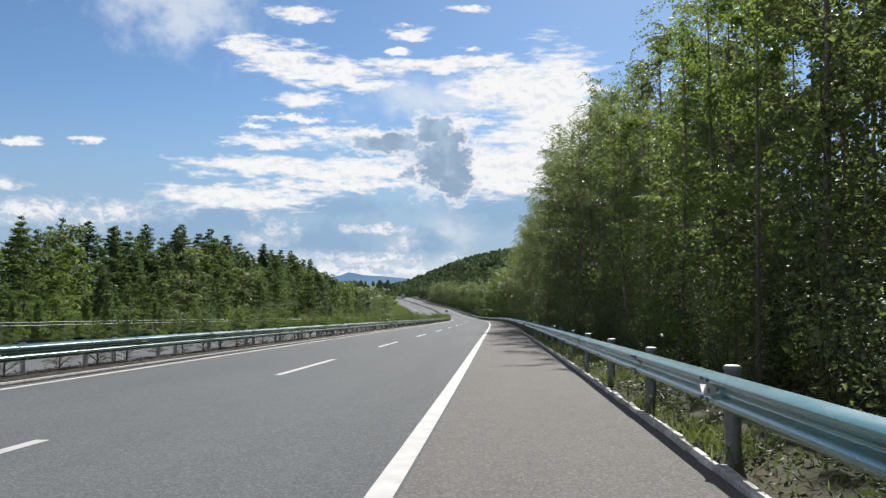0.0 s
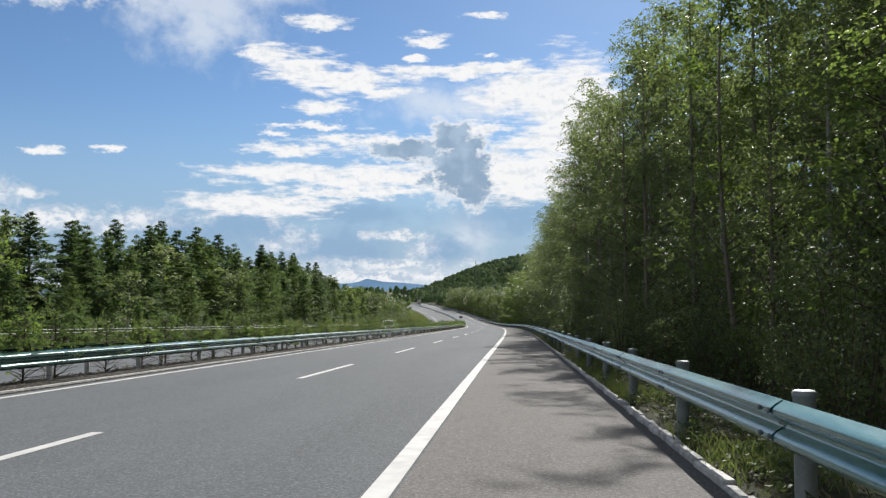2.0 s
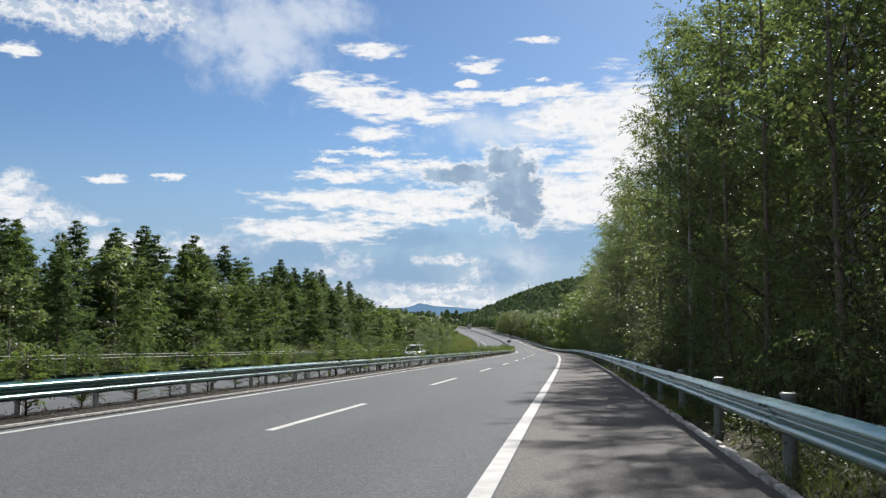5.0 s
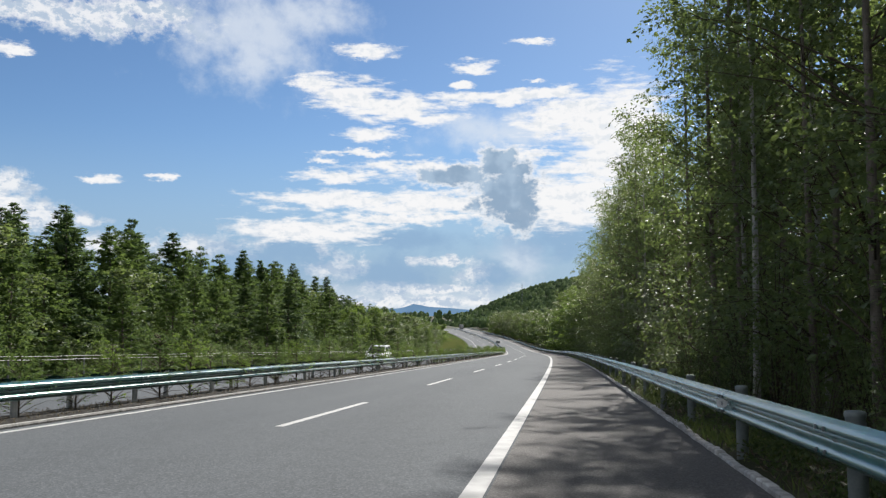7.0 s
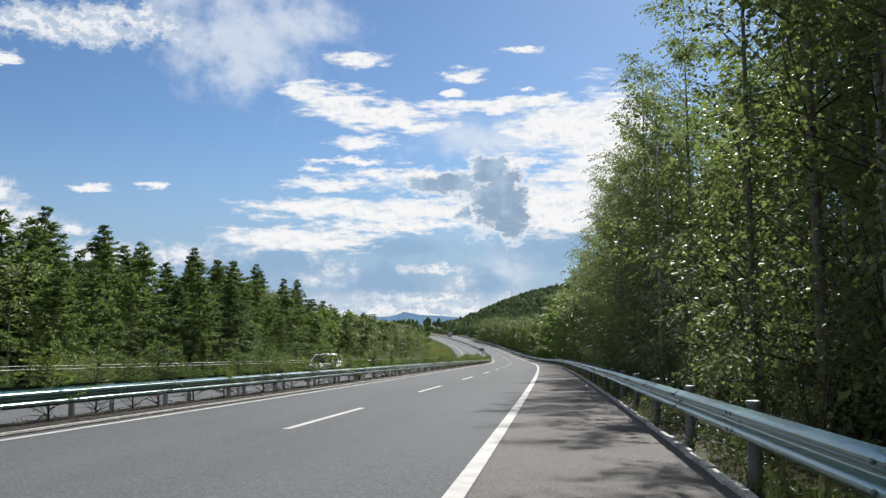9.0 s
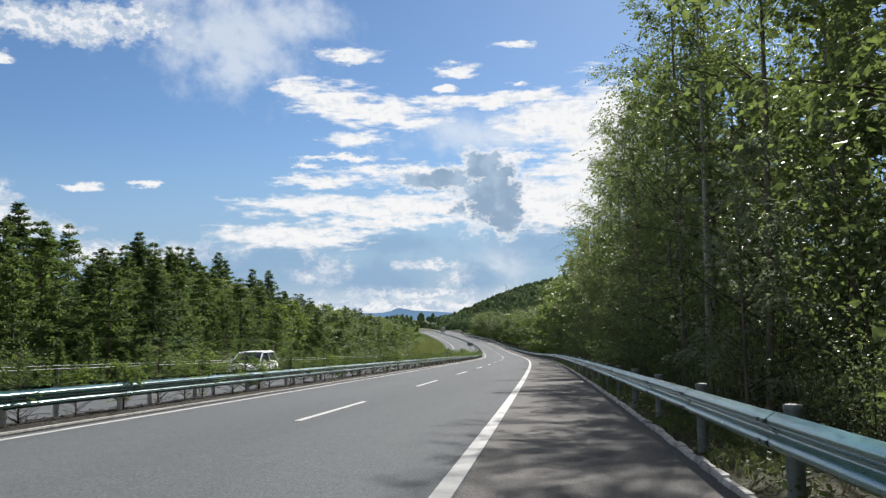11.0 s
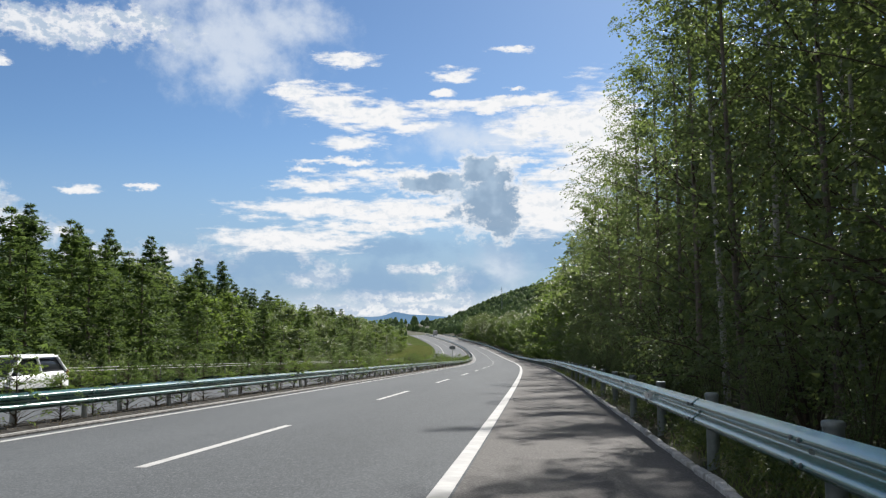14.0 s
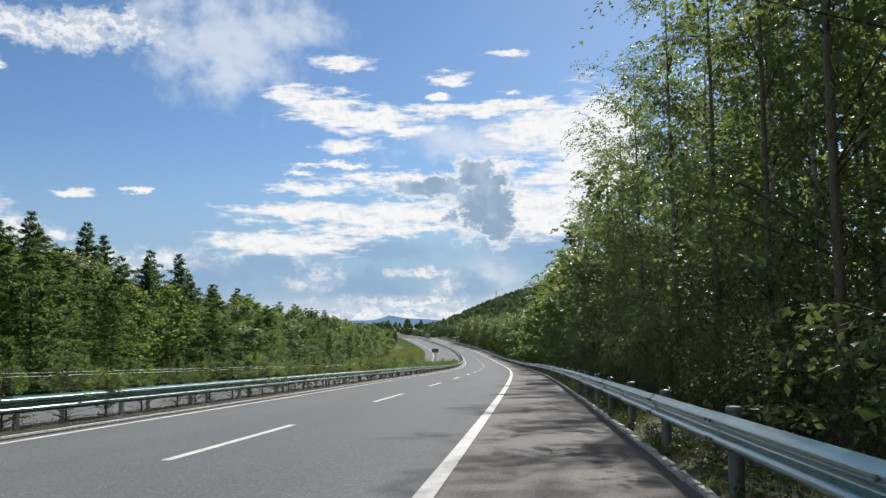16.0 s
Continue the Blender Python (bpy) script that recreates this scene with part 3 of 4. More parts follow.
# ---- trees ----
def sprays(rng, starts, ways, lengths, per, leaf, wide=0.66, sag=0.35):
    """Leafy twigs: each carries leaves in two rows, level at first and hanging towards its end."""
    m = len(starts)
    g = (np.arange(per) + 0.6)[None] / per + rng.uniform(-0.04, 0.04, (m, per))
    p = starts[:, None] + ways[:, None] * (lengths[:, None] * g)[..., None]
    p[..., 2] -= sag * lengths[:, None] * g * g
    side = np.cross(ways, (0, 0, 1.0)) + rng.normal(0, 0.25, (m, 3))
    side /= np.linalg.norm(side, axis=1, keepdims=True) + 1e-9
    turn = np.where(np.arange(per) % 2 == 0, 1.0, -1.0)[None, :, None]
    along = ways[:, None] * 0.55 + side[:, None] * turn * 0.8 + rng.normal(0, 0.32, (m, per, 3))
    along[..., 2] -= 0.30 + 0.3 * g
    along /= np.linalg.norm(along, axis=2, keepdims=True)
    lie = rng.normal(0, 0.42, (m, per, 3)) + rng.normal(0, 0.25, (m, 1, 3)) + (0, 0, 1.0)
    across = np.cross(lie, along)
    across /= np.linalg.norm(across, axis=2, keepdims=True) + 1e-9
    size = rng.uniform(0.7, 1.25, (m, per, 1)) * leaf
    p = p + side[:, None] * turn * (0.10 * lengths[:, None] * (1.1 - g))[..., None]
    fold = np.cross(along, across) * size * 0.10
    mid = p + along * size * 0.42
    verts = np.stack([p, mid + across * size * wide * 0.5 + fold, p + along * size, mid - across * size * wide * 0.5 + fold], 2).reshape(-1, 3)
    return verts, np.arange(m * per * 4).reshape(-1, 4)


def broadleaf(seed, height, spread, limbs, twigs, per, leaf, pale, first_limb=0.10, core=1000, core_leaf=0.26, shape=0.8, twig_long=1.0, narrow=0.38):
    """Trunk with limbs, and a crown of leafy twigs round the limbs. Returns the trunk mesh, and the crown's places and faces."""
    rng = np.random.default_rng(seed)
    bend = rng.normal(0, 0.012 * height, 2)
    t = np.linspace(0, 1, 9)
    spine = np.stack([bend[0] * np.sin(t * 2.2), bend[1] * np.sin(t * 2.6), t * height - 0.4], 1)
    base = 0.0062 * height + 0.015
    wood = [tube(spine, base * (1 - t * 0.9), 7)]
    starts, ways, lengths, inner = [], [], [], []
    for k in range(limbs):
        if k % 4 == 0:
            side, far = k * 0.6 + rng.normal(0, 0.5), rng.uniform(0.62, 1.22)
        u = first_limb + (0.98 - first_limb) * ((k - k % 4 + 2 + rng.normal(0, 1.1)) / limbs)
        u = float(np.clip(u, first_limb, 0.985))
        root = np.array([np.interp(u, t, spine[:, c]) for c in range(3)])
        a = side + rng.normal(0, 0.42)
        v = (u - first_limb) / (1 - first_limb)
        reach = spread * (0.40 + 0.60 * math.sin(math.pi * min(1, v * 0.72 + 0.26)) ** shape) * far * rng.uniform(0.75, 1.15) * (1.0 - narrow * v)
        tip = root + np.array([math.cos(a), math.sin(a), rng.uniform(0.1, 0.6) + 0.6 * v]) * reach
        mid = (root + tip) / 2 + rng.normal(0, 0.07 * reach, 3) + (0, 0, 0.14 * reach)
        r0 = base * (1 - u * 0.9) * 0.30
        line = np.array([root, mid, tip])
        wood.append(tube(line, [r0, r0 * 0.55, r0 * 0.15 + 0.002], 4))
        f = (1.05 - 0.75 * rng.random(twigs) ** 1.3)[:, None]
        spot = line[0] * (1 - f) ** 2 + 2 * f * (1 - f) * line[1] + f * f * line[2]
        out = rng.normal(0, 1, (twigs, 3)) * (1, 1, 0.45) + np.array([math.cos(a), math.sin(a), 0.15]) * 0.7
        out /= np.linalg.norm(out, axis=1, keepdims=True)
        starts.append(spot)
        ways.append(out)
        lengths.append(rng.uniform(0.55, 1.25, twigs) * (0.35 + 0.24 * spread) * twig_long * (1 - 0.35 * v))
        inner.append(root + (tip - root) * rng.uniform(0.1, 0.8, (core // limbs + 1, 1)) + rng.normal(0, 0.11 * spread, (core // limbs + 1, 3)))
        for w in range(2):
            wood.append(tube(np.array([spot[w], spot[w] + out[w] * lengths[-1][w] * 0.8 - (0, 0, 0.2 * lengths[-1][w])]), [r0 * 0.25 + 0.002, 0.002], 3))
    trunk = mesh_of("trunk", *joined(wood), BIRCH if pale else BARK, True)
    trunk.materials.append(TWIG)
    slots = np.ones(len(trunk.polygons), np.int32)
    slots[:len(wood[0][1])] = 0
    trunk.polygons.foreach_set("material_index", slots)
    v, f = joined([sprays(rng, np.concatenate(starts), np.concatenate(ways), np.concatenate(lengths), per, leaf),
                   leaves(rng, np.concatenate(inner), core_leaf, core_leaf * 0.8, 0.2)])
    return trunk, v, f


def larch(seed, height, spread, dense=1.0, tuft=0.34, tiers=26, droop=0.12, bare=0.08, upturn=0.45, full=1.7):
    """A conifer: straight trunk, tiers of limbs with flat fans of branchlets, each a pair of narrow needle tufts."""
    rng = np.random.default_rng(seed)
    t = np.linspace(0, 1, 7)
    spine = np.stack([rng.normal(0, 0.05, 7) * t, rng.normal(0, 0.05, 7) * t, t * height - 0.4], 1)
    base = 0.010 * height + 0.02
    wood = [tube(spine, base * (1 - t * 0.95) + 0.004, 7)]
    at, lie, long = [], [], []
    for k in range(tiers):
        u0 = bare + (0.99 - bare) * (k / (tiers - 1)) ** 0.92
        big = rng.uniform(0.72, 1.15)
        for q in range(6):
            u = float(np.clip(u0 + rng.normal(0, 0.009), bare * 0.7, 0.992))
            a = 2 * math.pi * q / 6 + k * 1.1 + rng.normal(0, 0.35)
            reach = (spread * (1 - u ** full) * big + 0.12) * rng.uniform(0.5, 1.15)
            root = np.array([0, 0, u * height - 0.4])
            tip = root + (math.cos(a) * reach, math.sin(a) * reach, reach * (upturn * u - droop + rng.normal(0, 0.08)))
            if reach > 0.4:
                wood.append(tube(np.array([root, (root + tip) / 2 + (0, 0, 0.07 * reach), tip]), [base * 0.3 * (1 - u) + 0.008, 0.010, 0.003], 3))
            m = max(5, int((5 + 13 * min(1.2, reach / 2.5)) * dense))
            g = np.sqrt(rng.uniform(0.02, 1.0, m))
            out = (tip - root) / (np.linalg.norm(tip - root) + 1e-9)
            fan = np.array([-math.sin(a), math.cos(a), 0.0])
            sway = rng.uniform(-1, 1, m)
            spot = root + (tip - root) * g[:, None] + fan * (sway * 0.34 * reach * (1.15 - g))[:, None]
            spot[:, 2] += 0.07 * reach * np.sin(np.pi * g) - 0.10 * reach * sway ** 2 + rng.normal(0, 0.03, m)
            at.append(spot)
            lie.append(out * 0.9 + fan * np.sign(sway)[:, None] * rng.uniform(0.2, 0.9, (m, 1)) + rng.normal(0, 0.22, (m, 3)) - (0, 0, 0.12))
            long.append(rng.uniform(0.7, 1.25, m) * tuft * (0.55 + 0.45 * min(1.0, reach)))
    at, lie, long = np.concatenate(at), np.concatenate(lie), np.concatenate(long)
    lie /= np.linalg.norm(lie, axis=1, keepdims=True) + 1e-9
    trunk = mesh_of("trunk", *joined(wood), BARK, True)
    pieces = []
    for q in range(3):
        m = len(at)
        lean = lie + rng.normal(0, 0.40, (m, 3))
        lean /= np.linalg.norm(lean, axis=1, keepdims=True) + 1e-9
        flat = np.cross(lean, rng.normal(0, 0.4, (m, 3)) + (0, 0, 1))
        flat /= np.linalg.norm(flat, axis=1, keepdims=True) + 1e-9
        size = long[:, None] * rng.uniform(0.8, 1.2, (m, 1))
        p = at + rng.normal(0, 0.25, (m, 3)) * long[:, None]
        half = flat * size * 0.19
        pieces.append((np.stack([p, p + lean * size * 0.4 + half, p + lean * size, p + lean * size * 0.4 - half], 1).reshape(-1, 3), np.arange(m * 4).reshape(m, 4)))
    m = 300
    h = rng.uniform(bare, 0.93, m)
    a = rng.uniform(0, 2 * np.pi, m)
    r = spread * (1 - h ** full) * np.sqrt(rng.uniform(0.01, 0.22, m))
    pieces.append(leaves(rng, np.stack([np.cos(a) * r, np.sin(a) * r, h * height - 0.4], 1), 0.5 * tuft / 0.34, 0.36 * tuft / 0.34, 0.3))
    v, f = joined(pieces)
    return trunk, v, f


def bush(seed, height, spread, count, leaf):
    rng = np.random.default_rng(seed)
    wood, places = [], []
    for k in range(9):
        a = k * 2.4 + rng.normal(0, 0.4)
        tip = np.array([math.cos(a) * spread * rng.uniform(0.3, 1), math.sin(a) * spread * rng.uniform(0.3, 1), height * rng.uniform(0.55, 1.0)])
        mid = tip * (0.45, 0.45, 0.55)
        wood.append(tube(np.array([(0, 0, -0.2), mid, tip]), [0.02, 0.012, 0.003], 4))
        m = count // 9
        g = rng.uniform(0.2, 1.05, m)[:, None]
        places.append((2 * g * (1 - g) * mid + g * g * tip) + rng.normal(0, 0.17 * spread + 0.03, (m, 3)) * (1, 1, 0.8))
    stem = mesh_of("stem", *joined(wood), TWIG, True)
    p = np.concatenate(places)
    p[:, 2] = np.abs(p[:, 2])
    v, f = leaves(rng, p, leaf, leaf * 0.6, 0.2)
    return stem, v, f


def tree_kind(name, made, leaf_mat, label, category, group, wood_name="trunk"):
    """A first tree of its kind, far below ground until it is copied; returns its meshes ready to stand."""
    trunk, v, f = made
    crown = mesh_of("crown", v, f, leaf_mat)
    return name, trunk, crown, label, category, group, wood_name


def plant(kind, m, size=1.0, wide=1.0):
    name, trunk, crown, label, category, group, wood_name = kind
    ob = thing(name, label, category, group)
    ob.matrix_basis = m @ Matrix.Diagonal((size * wide, size * wide, size, 1))
    part(wood_name, trunk, None, ob)
    part("crown", crown, None, ob)
    return ob


def build_right_wood():
    g1, g2 = "trees of the roadside wood", "trees behind the roadside wood"
    names = ("tall slender broadleaf tree with dark green backlit leaves", "pale-barked birch with fine dark green leaves",
             "young broadleaf tree with bright yellow-green leaves", "slender birch with a bare pale trunk and airy crown",
             "dense dark green broadleaf tree beside the guardrail")
    near = [tree_kind("broadleaf_tree", broadleaf(11 + k, 15.0 + (k % 3), 2.8 + 0.3 * (k % 2), 42, 9, 12, (0.122, 0.105, 0.130, 0.098, 0.120)[k], k in (1, 3),
                                                  (0.08, 0.20, 0.08, 0.38, 0.06)[k], 900, 0.20),
                      LIGHT_LEAF if k == 2 else GREEN_LEAF, names[k], "tree", g1) for k in range(5)]
    over = [tree_kind("broadleaf_tree", broadleaf(23 + k, 15.5 + k, 3.0, 50, 11, 13, 0.115, False, 0.05, 780, 0.20, 0.5, 1.0, 0.27), GREEN_LEAF,
                      "broadleaf tree with leafy boughs hanging out over the guardrail", "tree", "trees leaning over the guardrail") for k in range(3)]
    silver = tree_kind("willow", broadleaf(29, 7.5, 2.0, 34, 9, 12, 0.11, False, 0.12, 300, 0.16), SILVER_LEAF,
                       "small willow with pale silvery sunlit leaves", "tree", g1)
    back = [tree_kind("broadleaf_tree", broadleaf(31 + k, 17.0 + k, 3.8, 26, 7, 9, 0.19, k < 2, 0.1 + 0.12 * k, 420, 0.30), GREEN_LEAF,
                      "tall dark broadleaf tree deep in the wood", "tree", g2) for k in range(3)]
    edge = [tree_kind("broadleaf_tree", broadleaf(34 + k, 13.0 + k, 3.6, 30, 7, 8, 0.30, False, 0.04, 420, 0.55, 0.6), GREEN_LEAF if k else LIGHT_LEAF,
                      "bushy green broadleaf tree lining the far bend", "tree", "trees lining the far bend") for k in range(3)]
    deep = [broadleaf(37 + k, 17.0 + k, 4.0, 12, 6, 6, 0.42, False, 0.15, 170, 0.8)[1:] for k in range(2)]
    crowns, stems = [], []
    low = [tree_kind("bush", bush(51 + k, 2.6 + 0.5 * k, 1.3, 1500, 0.085), GREEN_LEAF if k else SHRUB_LEAF,
                     "dark leafy undergrowth bush behind the guardrail", "bush", "bushes behind the guardrail", "stem") for k in range(3)]
    rng = random.Random(7)
    s = -4.0
    while s < 172:
        o = 8.3 + rng.uniform(-0.6, 1.2) + float(np.interp(s, [12, 20, 40, 50, 88, 93, 107, 112, 138, 143, 153, 158], [0, 1.3, 1.3, 0, 0, 2.6, 2.6, 0, 0, 1.4, 1.4, 0]))
        tall = float(np.interp(s, [0, 45, 65, 150, 172], [1.08, 1.08, 1.18, 1.18, 1.0]))
        kind = near[rng.choice((0, 0, 4, 4, 4, 1) if s < 48 else (0, 0, 1, 1, 3, 4, 4))]
        plant(kind, stand(s, o, land(s, o) - 0.1, rng.uniform(0, 360)), tall * rng.uniform(0.78, 1.06), rng.uniform(0.95, 1.2))
        s += rng.uniform(2.6, 3.9)
    for s, o, size in ((17.0, 5.9, 0.50), (21.5, 6.2, 0.62), (27.0, 6.4, 0.66), (33.0, 6.0, 0.6)):
        plant(near[2], stand(s, o, land(s, o) - 0.1, s * 40), size, 1.05)
    for k, (s, o, size) in enumerate(((33, 6.6, 0.62), (39, 6.2, 0.72), (46, 5.9, 0.80), (52, 5.9, 0.85), (58, 5.8, 0.90), (64, 5.9, 0.90), (69, 6.3, 0.95), (76.5, 6.4, 1.0), (80, 6.1, 1.04), (85.5, 6.0, 1.08),
                                      (98.5, 6.4, 1.0), (108.5, 6.0, 1.02), (114.5, 6.6, 0.96), (118.5, 5.8, 0.92), (126.5, 6.3, 1.0), (132, 6.6, 0.98), (137, 6.5, 1.0), (145, 6.8, 1.04), (152, 6.5, 1.06),
                                      (158, 6.4, 0.92), (165, 6.3, 0.92), (173, 6.3, 0.88), (181, 6.4, 0.82))):
        plant(over[k % 3], stand(s, o, land(s, o) - 0.1, 70 * k), size * rng.uniform(0.96, 1.04))
    for s, o in ((73.0, 5.9), (104.0, 6.0), (122.2, 6.2), (79.0, 7.0), (110.5, 7.6)):
        plant(near[3], stand(s, o, land(s, o) - 0.1, s * 31), 1.05)
    plant(silver, stand(95.0, 5.1, land(95.0, 5.1) - 0.1, 20), 0.85)
    s = -4.0
    while s < 300:
        for o in ((11.5, 16.5, 23.0) if s < 172 else (8.0, 13.5, 21.0)):
            p = o + rng.uniform(-1.5, 1.5)
            tall = float(np.interp(s, [0, 45, 65, 150, 172], [0.98, 0.98, 1.04, 1.04, 0.86]))
            m, size = stand(s, p, land(s, p) - 0.1, rng.uniform(0, 360)), tall * rng.uniform(0.85, 1.1)
            if o < 13:
                plant(back[rng.randrange(3)] if s < 172 else edge[rng.randrange(3)], m, size if s < 172 else rng.uniform(0.88, 1.12), 1.0 if s < 172 else 1.15)
                continue
            places, faces = deep[rng.randrange(2)]
            crowns.append((places * size @ np.array(m.to_3x3()).T + np.array(m.translation), faces))
            foot = np.array(m.translation)
            stems.append(tube(np.array([foot, foot + (0.1, 0.1, 8 * size), foot + (0, 0, 15 * size)]), [0.13, 0.09, 0.03], 5))
        s += rng.uniform(2.9, 4.0) if s < 172 else rng.uniform(3.4, 4.6)
    s = 300.0
    while s < 600:
        p = 8.6 + rng.uniform(-1.2, 1.6)
        plant(edge[rng.randrange(3)], stand(s, p, land(s, p) - 0.1, rng.uniform(0, 360)), rng.uniform(0.78, 1.02), rng.uniform(1.1, 1.4))
        s += rng.uniform(3.6, 5.4)
    me = mesh_of("back_wood", *joined(crowns + stems), GREEN_LEAF)
    me.materials.append(BARK)
    slots = np.zeros(len(me.polygons), np.int32)
    slots[sum(len(f) for _, f in crowns):] = 1
    me.polygons.foreach_set("material_index", slots)
    tagged(new("back_wood", me), "dark broadleaf trees deep behind the roadside wood", "woodland", kind="stuff")
    s = 3.0
    while s < 175:
        p = 6.9 + rng.uniform(-0.6, 0.9)
        plant(low[rng.randrange(3)], stand(s, p, land(s, p) - 0.1, rng.uniform(0, 360)), rng.uniform(1.2, 1.9))
        s += rng.uniform(2.6, 4.4)
    s = 0.0
    while s < 190:
        p = 5.2 + rng.uniform(-0.5, 0.9)
        plant(low[rng.randrange(3)], stand(s, p, land(s, p), rng.uniform(0, 360)), rng.uniform(0.4, 0.85))
        s += rng.uniform(1.3, 2.4)


def build_left_wood():
    g = "trees beyond the oncoming carriageway"
    con = [tree_kind("larch", larch(71 + k, 10.0, 3.2 + 0.3 * k, 2.0, 0.27, 15, 0.03, 0.06, 0.32, 1.35), NEEDLE, "pale green larch with soft feathery branches", "tree", g) for k in range(3)]
    spr = [tree_kind("spruce", larch(81 + k, 15.0, 4.3, 2.2, 0.34, 22, 0.12, 0.06, 0.34, 1.45), DARK_NEEDLE, "tall dark green spruce with dense pointed crown", "tree", g) for k in range(3)]
    dec = [tree_kind("broadleaf_tree", broadleaf(91 + k, 10.0, 3.0, 32, 8, 11, 0.20, k == 0, 0.06, 700, 0.36, 0.7), (GREEN_LEAF, LIGHT_LEAF, LIGHT_LEAF)[k],
                     "round-crowned light green broadleaf tree in the wood", "tree", g) for k in range(3)]
    young = [tree_kind("young_larch", larch(86 + k, 4.0, 1.25, 0.8, 0.20, 14, 0.0, 0.05, 0.3, 1.3), NEEDLE, "young larch with thin level branches beside the fence", "tree", "young larches beside the fence") for k in range(2)]
    low = [tree_kind("bush", bush(101 + k, 1.6 + 0.4 * k, 1.3, 700, 0.16), (SHRUB_LEAF, GREEN_LEAF, SHRUB_LEAF)[k], "leafy green bush beside the wire fence", "bush", "bushes beside the wire fence", "stem") for k in range(3)]
    rng = random.Random(21)

    def top(s, o):
        """Height of the wood's upper line over the plan."""
        return float(np.interp(s, [40, 70, 90, 107, 137, 160, 190, 205, 222, 240, 290, 365], [8.4, 8.6, 9.8, 11.2, 12.2, 12.6, 12.4, 11.8, 10.4, 9.6, 9.6, 10.0])) * (1 - 0.022 * (o + 36))

    # trees that stand out above the others: along, across, height
    for s, o, h, k in ((80, -46, 11.6, 0), (88, -46, 12.3, 1), (101, -46, 12.7, 3), (116, -46, 12.8, 0), (137, -46, 16.0, 4), (126, -47, 14.6, 2), (172, -46, 15.4, 3), (184, -47, 16.2, 4), (189, -46, 16.6, 5), (200, -46, 17.4, 3),
                       (206, -47, 16.6, 5), (217, -46, 16.0, 4), (227, -46, 16.6, 3), (247, -48, 13.4, 3), (236, -48, 14.6, 1), (262, -48, 13.6, 4)):
        plant((con + spr)[k], stand(s, o, land(s, o) - 0.1, rng.uniform(0, 360)), h / (10.0 if k < 3 else 15.0) + 0.02, 1.25 if k > 2 else 1.0)
    for row, (o0, step, part_of) in enumerate(((-29.5, 7.2, 0.90), (-34.5, 6.2, 1.0), (-40.0, 5.4, 1.06), (-46.0, 5.2, 1.05))):
        s = 14.0 + row * 5
        while s < 365:
            o = o0 + rng.uniform(-1.6, 1.6)
            kind = rng.choice((dec[:2] + con + con + spr[:1] if s < 215 else dec + dec + con) if row < 2 else (con + spr + spr + dec[:1] if s < 222 else con + dec))
            h = top(s, o) * part_of * rng.uniform(0.70, 1.06)
            plant(kind, stand(s, o, land(s, o) - 0.1, rng.uniform(0, 360)), h / (15.0 if kind in spr else 10.0), rng.uniform(1.15, 1.5) * (1.15 if kind in spr else 1.0))
            s += step * rng.uniform(0.7, 1.3) * (1.0 if s < 240 else 1.3)
    s = 18.0
    while s < 240:
        o = -24.6 + rng.uniform(-2.2, 2.2)
        if rng.random() < 0.45:
            plant(young[rng.randrange(2)], stand(s, o, land(s, o) - 0.05, rng.uniform(0, 360)), rng.uniform(0.45, 0.95))
        else:
            plant(low[rng.randrange(3)], stand(s, o, land(s, o), rng.uniform(0, 360)), rng.uniform(0.5, 1.1))
        s += rng.uniform(0.9, 1.7)


def build_undergrowth():
    """Shrub layer in the shade of the wood, and rough meadow on the bank beyond the oncoming lanes."""
    rng = np.random.default_rng(61)
    m, per = 300, 380
    s, o = rng.uniform(-4, 200, m), rng.choice([10.0, 14.5, 20.0], m) + rng.uniform(-2, 2, m)
    base, big = on_road(s, o, land(s, o)), rng.uniform(0.8, 1.5, m)
    dome = rng.normal(0, 1, (m, per, 3))
    dome /= np.linalg.norm(dome, axis=2, keepdims=True)
    dome[:, :, 2] = np.abs(dome[:, :, 2])
    spots = base[:, None] + dome * rng.uniform(0.35, 1.05, (m, per, 1)) * (big[:, None] * (2.2, 2.2, 3.8))[:, None]
    v, f = leaves(rng, spots.reshape(-1, 3), 0.27, 0.17, 0.2)
    tagged(new("undergrowth", mesh_of("undergrowth", v, f, GREEN_LEAF)), "dark leafy undergrowth in the shade of the wood", "undergrowth", kind="stuff")
    m = 26000
    s, o = rng.uniform(222, 470, m), -20.6 - rng.gamma(2.0, 3.0, m)
    lump = np.array([noise.noise((a * 0.25, b * 0.3, 5.1)) for a, b in zip(s, o)])
    keep = lump > rng.uniform(-0.5, 0.2, m)
    s, o, lump = s[keep], o[keep], lump[keep]
    m = len(s)
    foot = on_road(s, o, land(s, o) - 0.03)
    a = rng.uniform(0, 2 * np.pi, m)
    side = np.stack([np.cos(a), np.sin(a), 0 * a], 1) * rng.uniform(0.03, 0.10, m)[:, None]
    rise = np.stack([rng.normal(0, 0.3, m), rng.normal(0, 0.3, m), np.ones(m)], 1) * (rng.uniform(0.2, 0.6, m) * (1 + np.clip(lump, 0, 1)))[:, None]
    verts = np.stack([foot - side, foot + side, foot + rise], 1).reshape(-1, 3)
    tagged(new("meadow_grass", mesh_of("meadow_grass", verts, np.arange(m * 3).reshape(m, 3), MEADOW)), "rough tall grass on the bank beyond the oncoming lanes", "grass", kind="stuff")


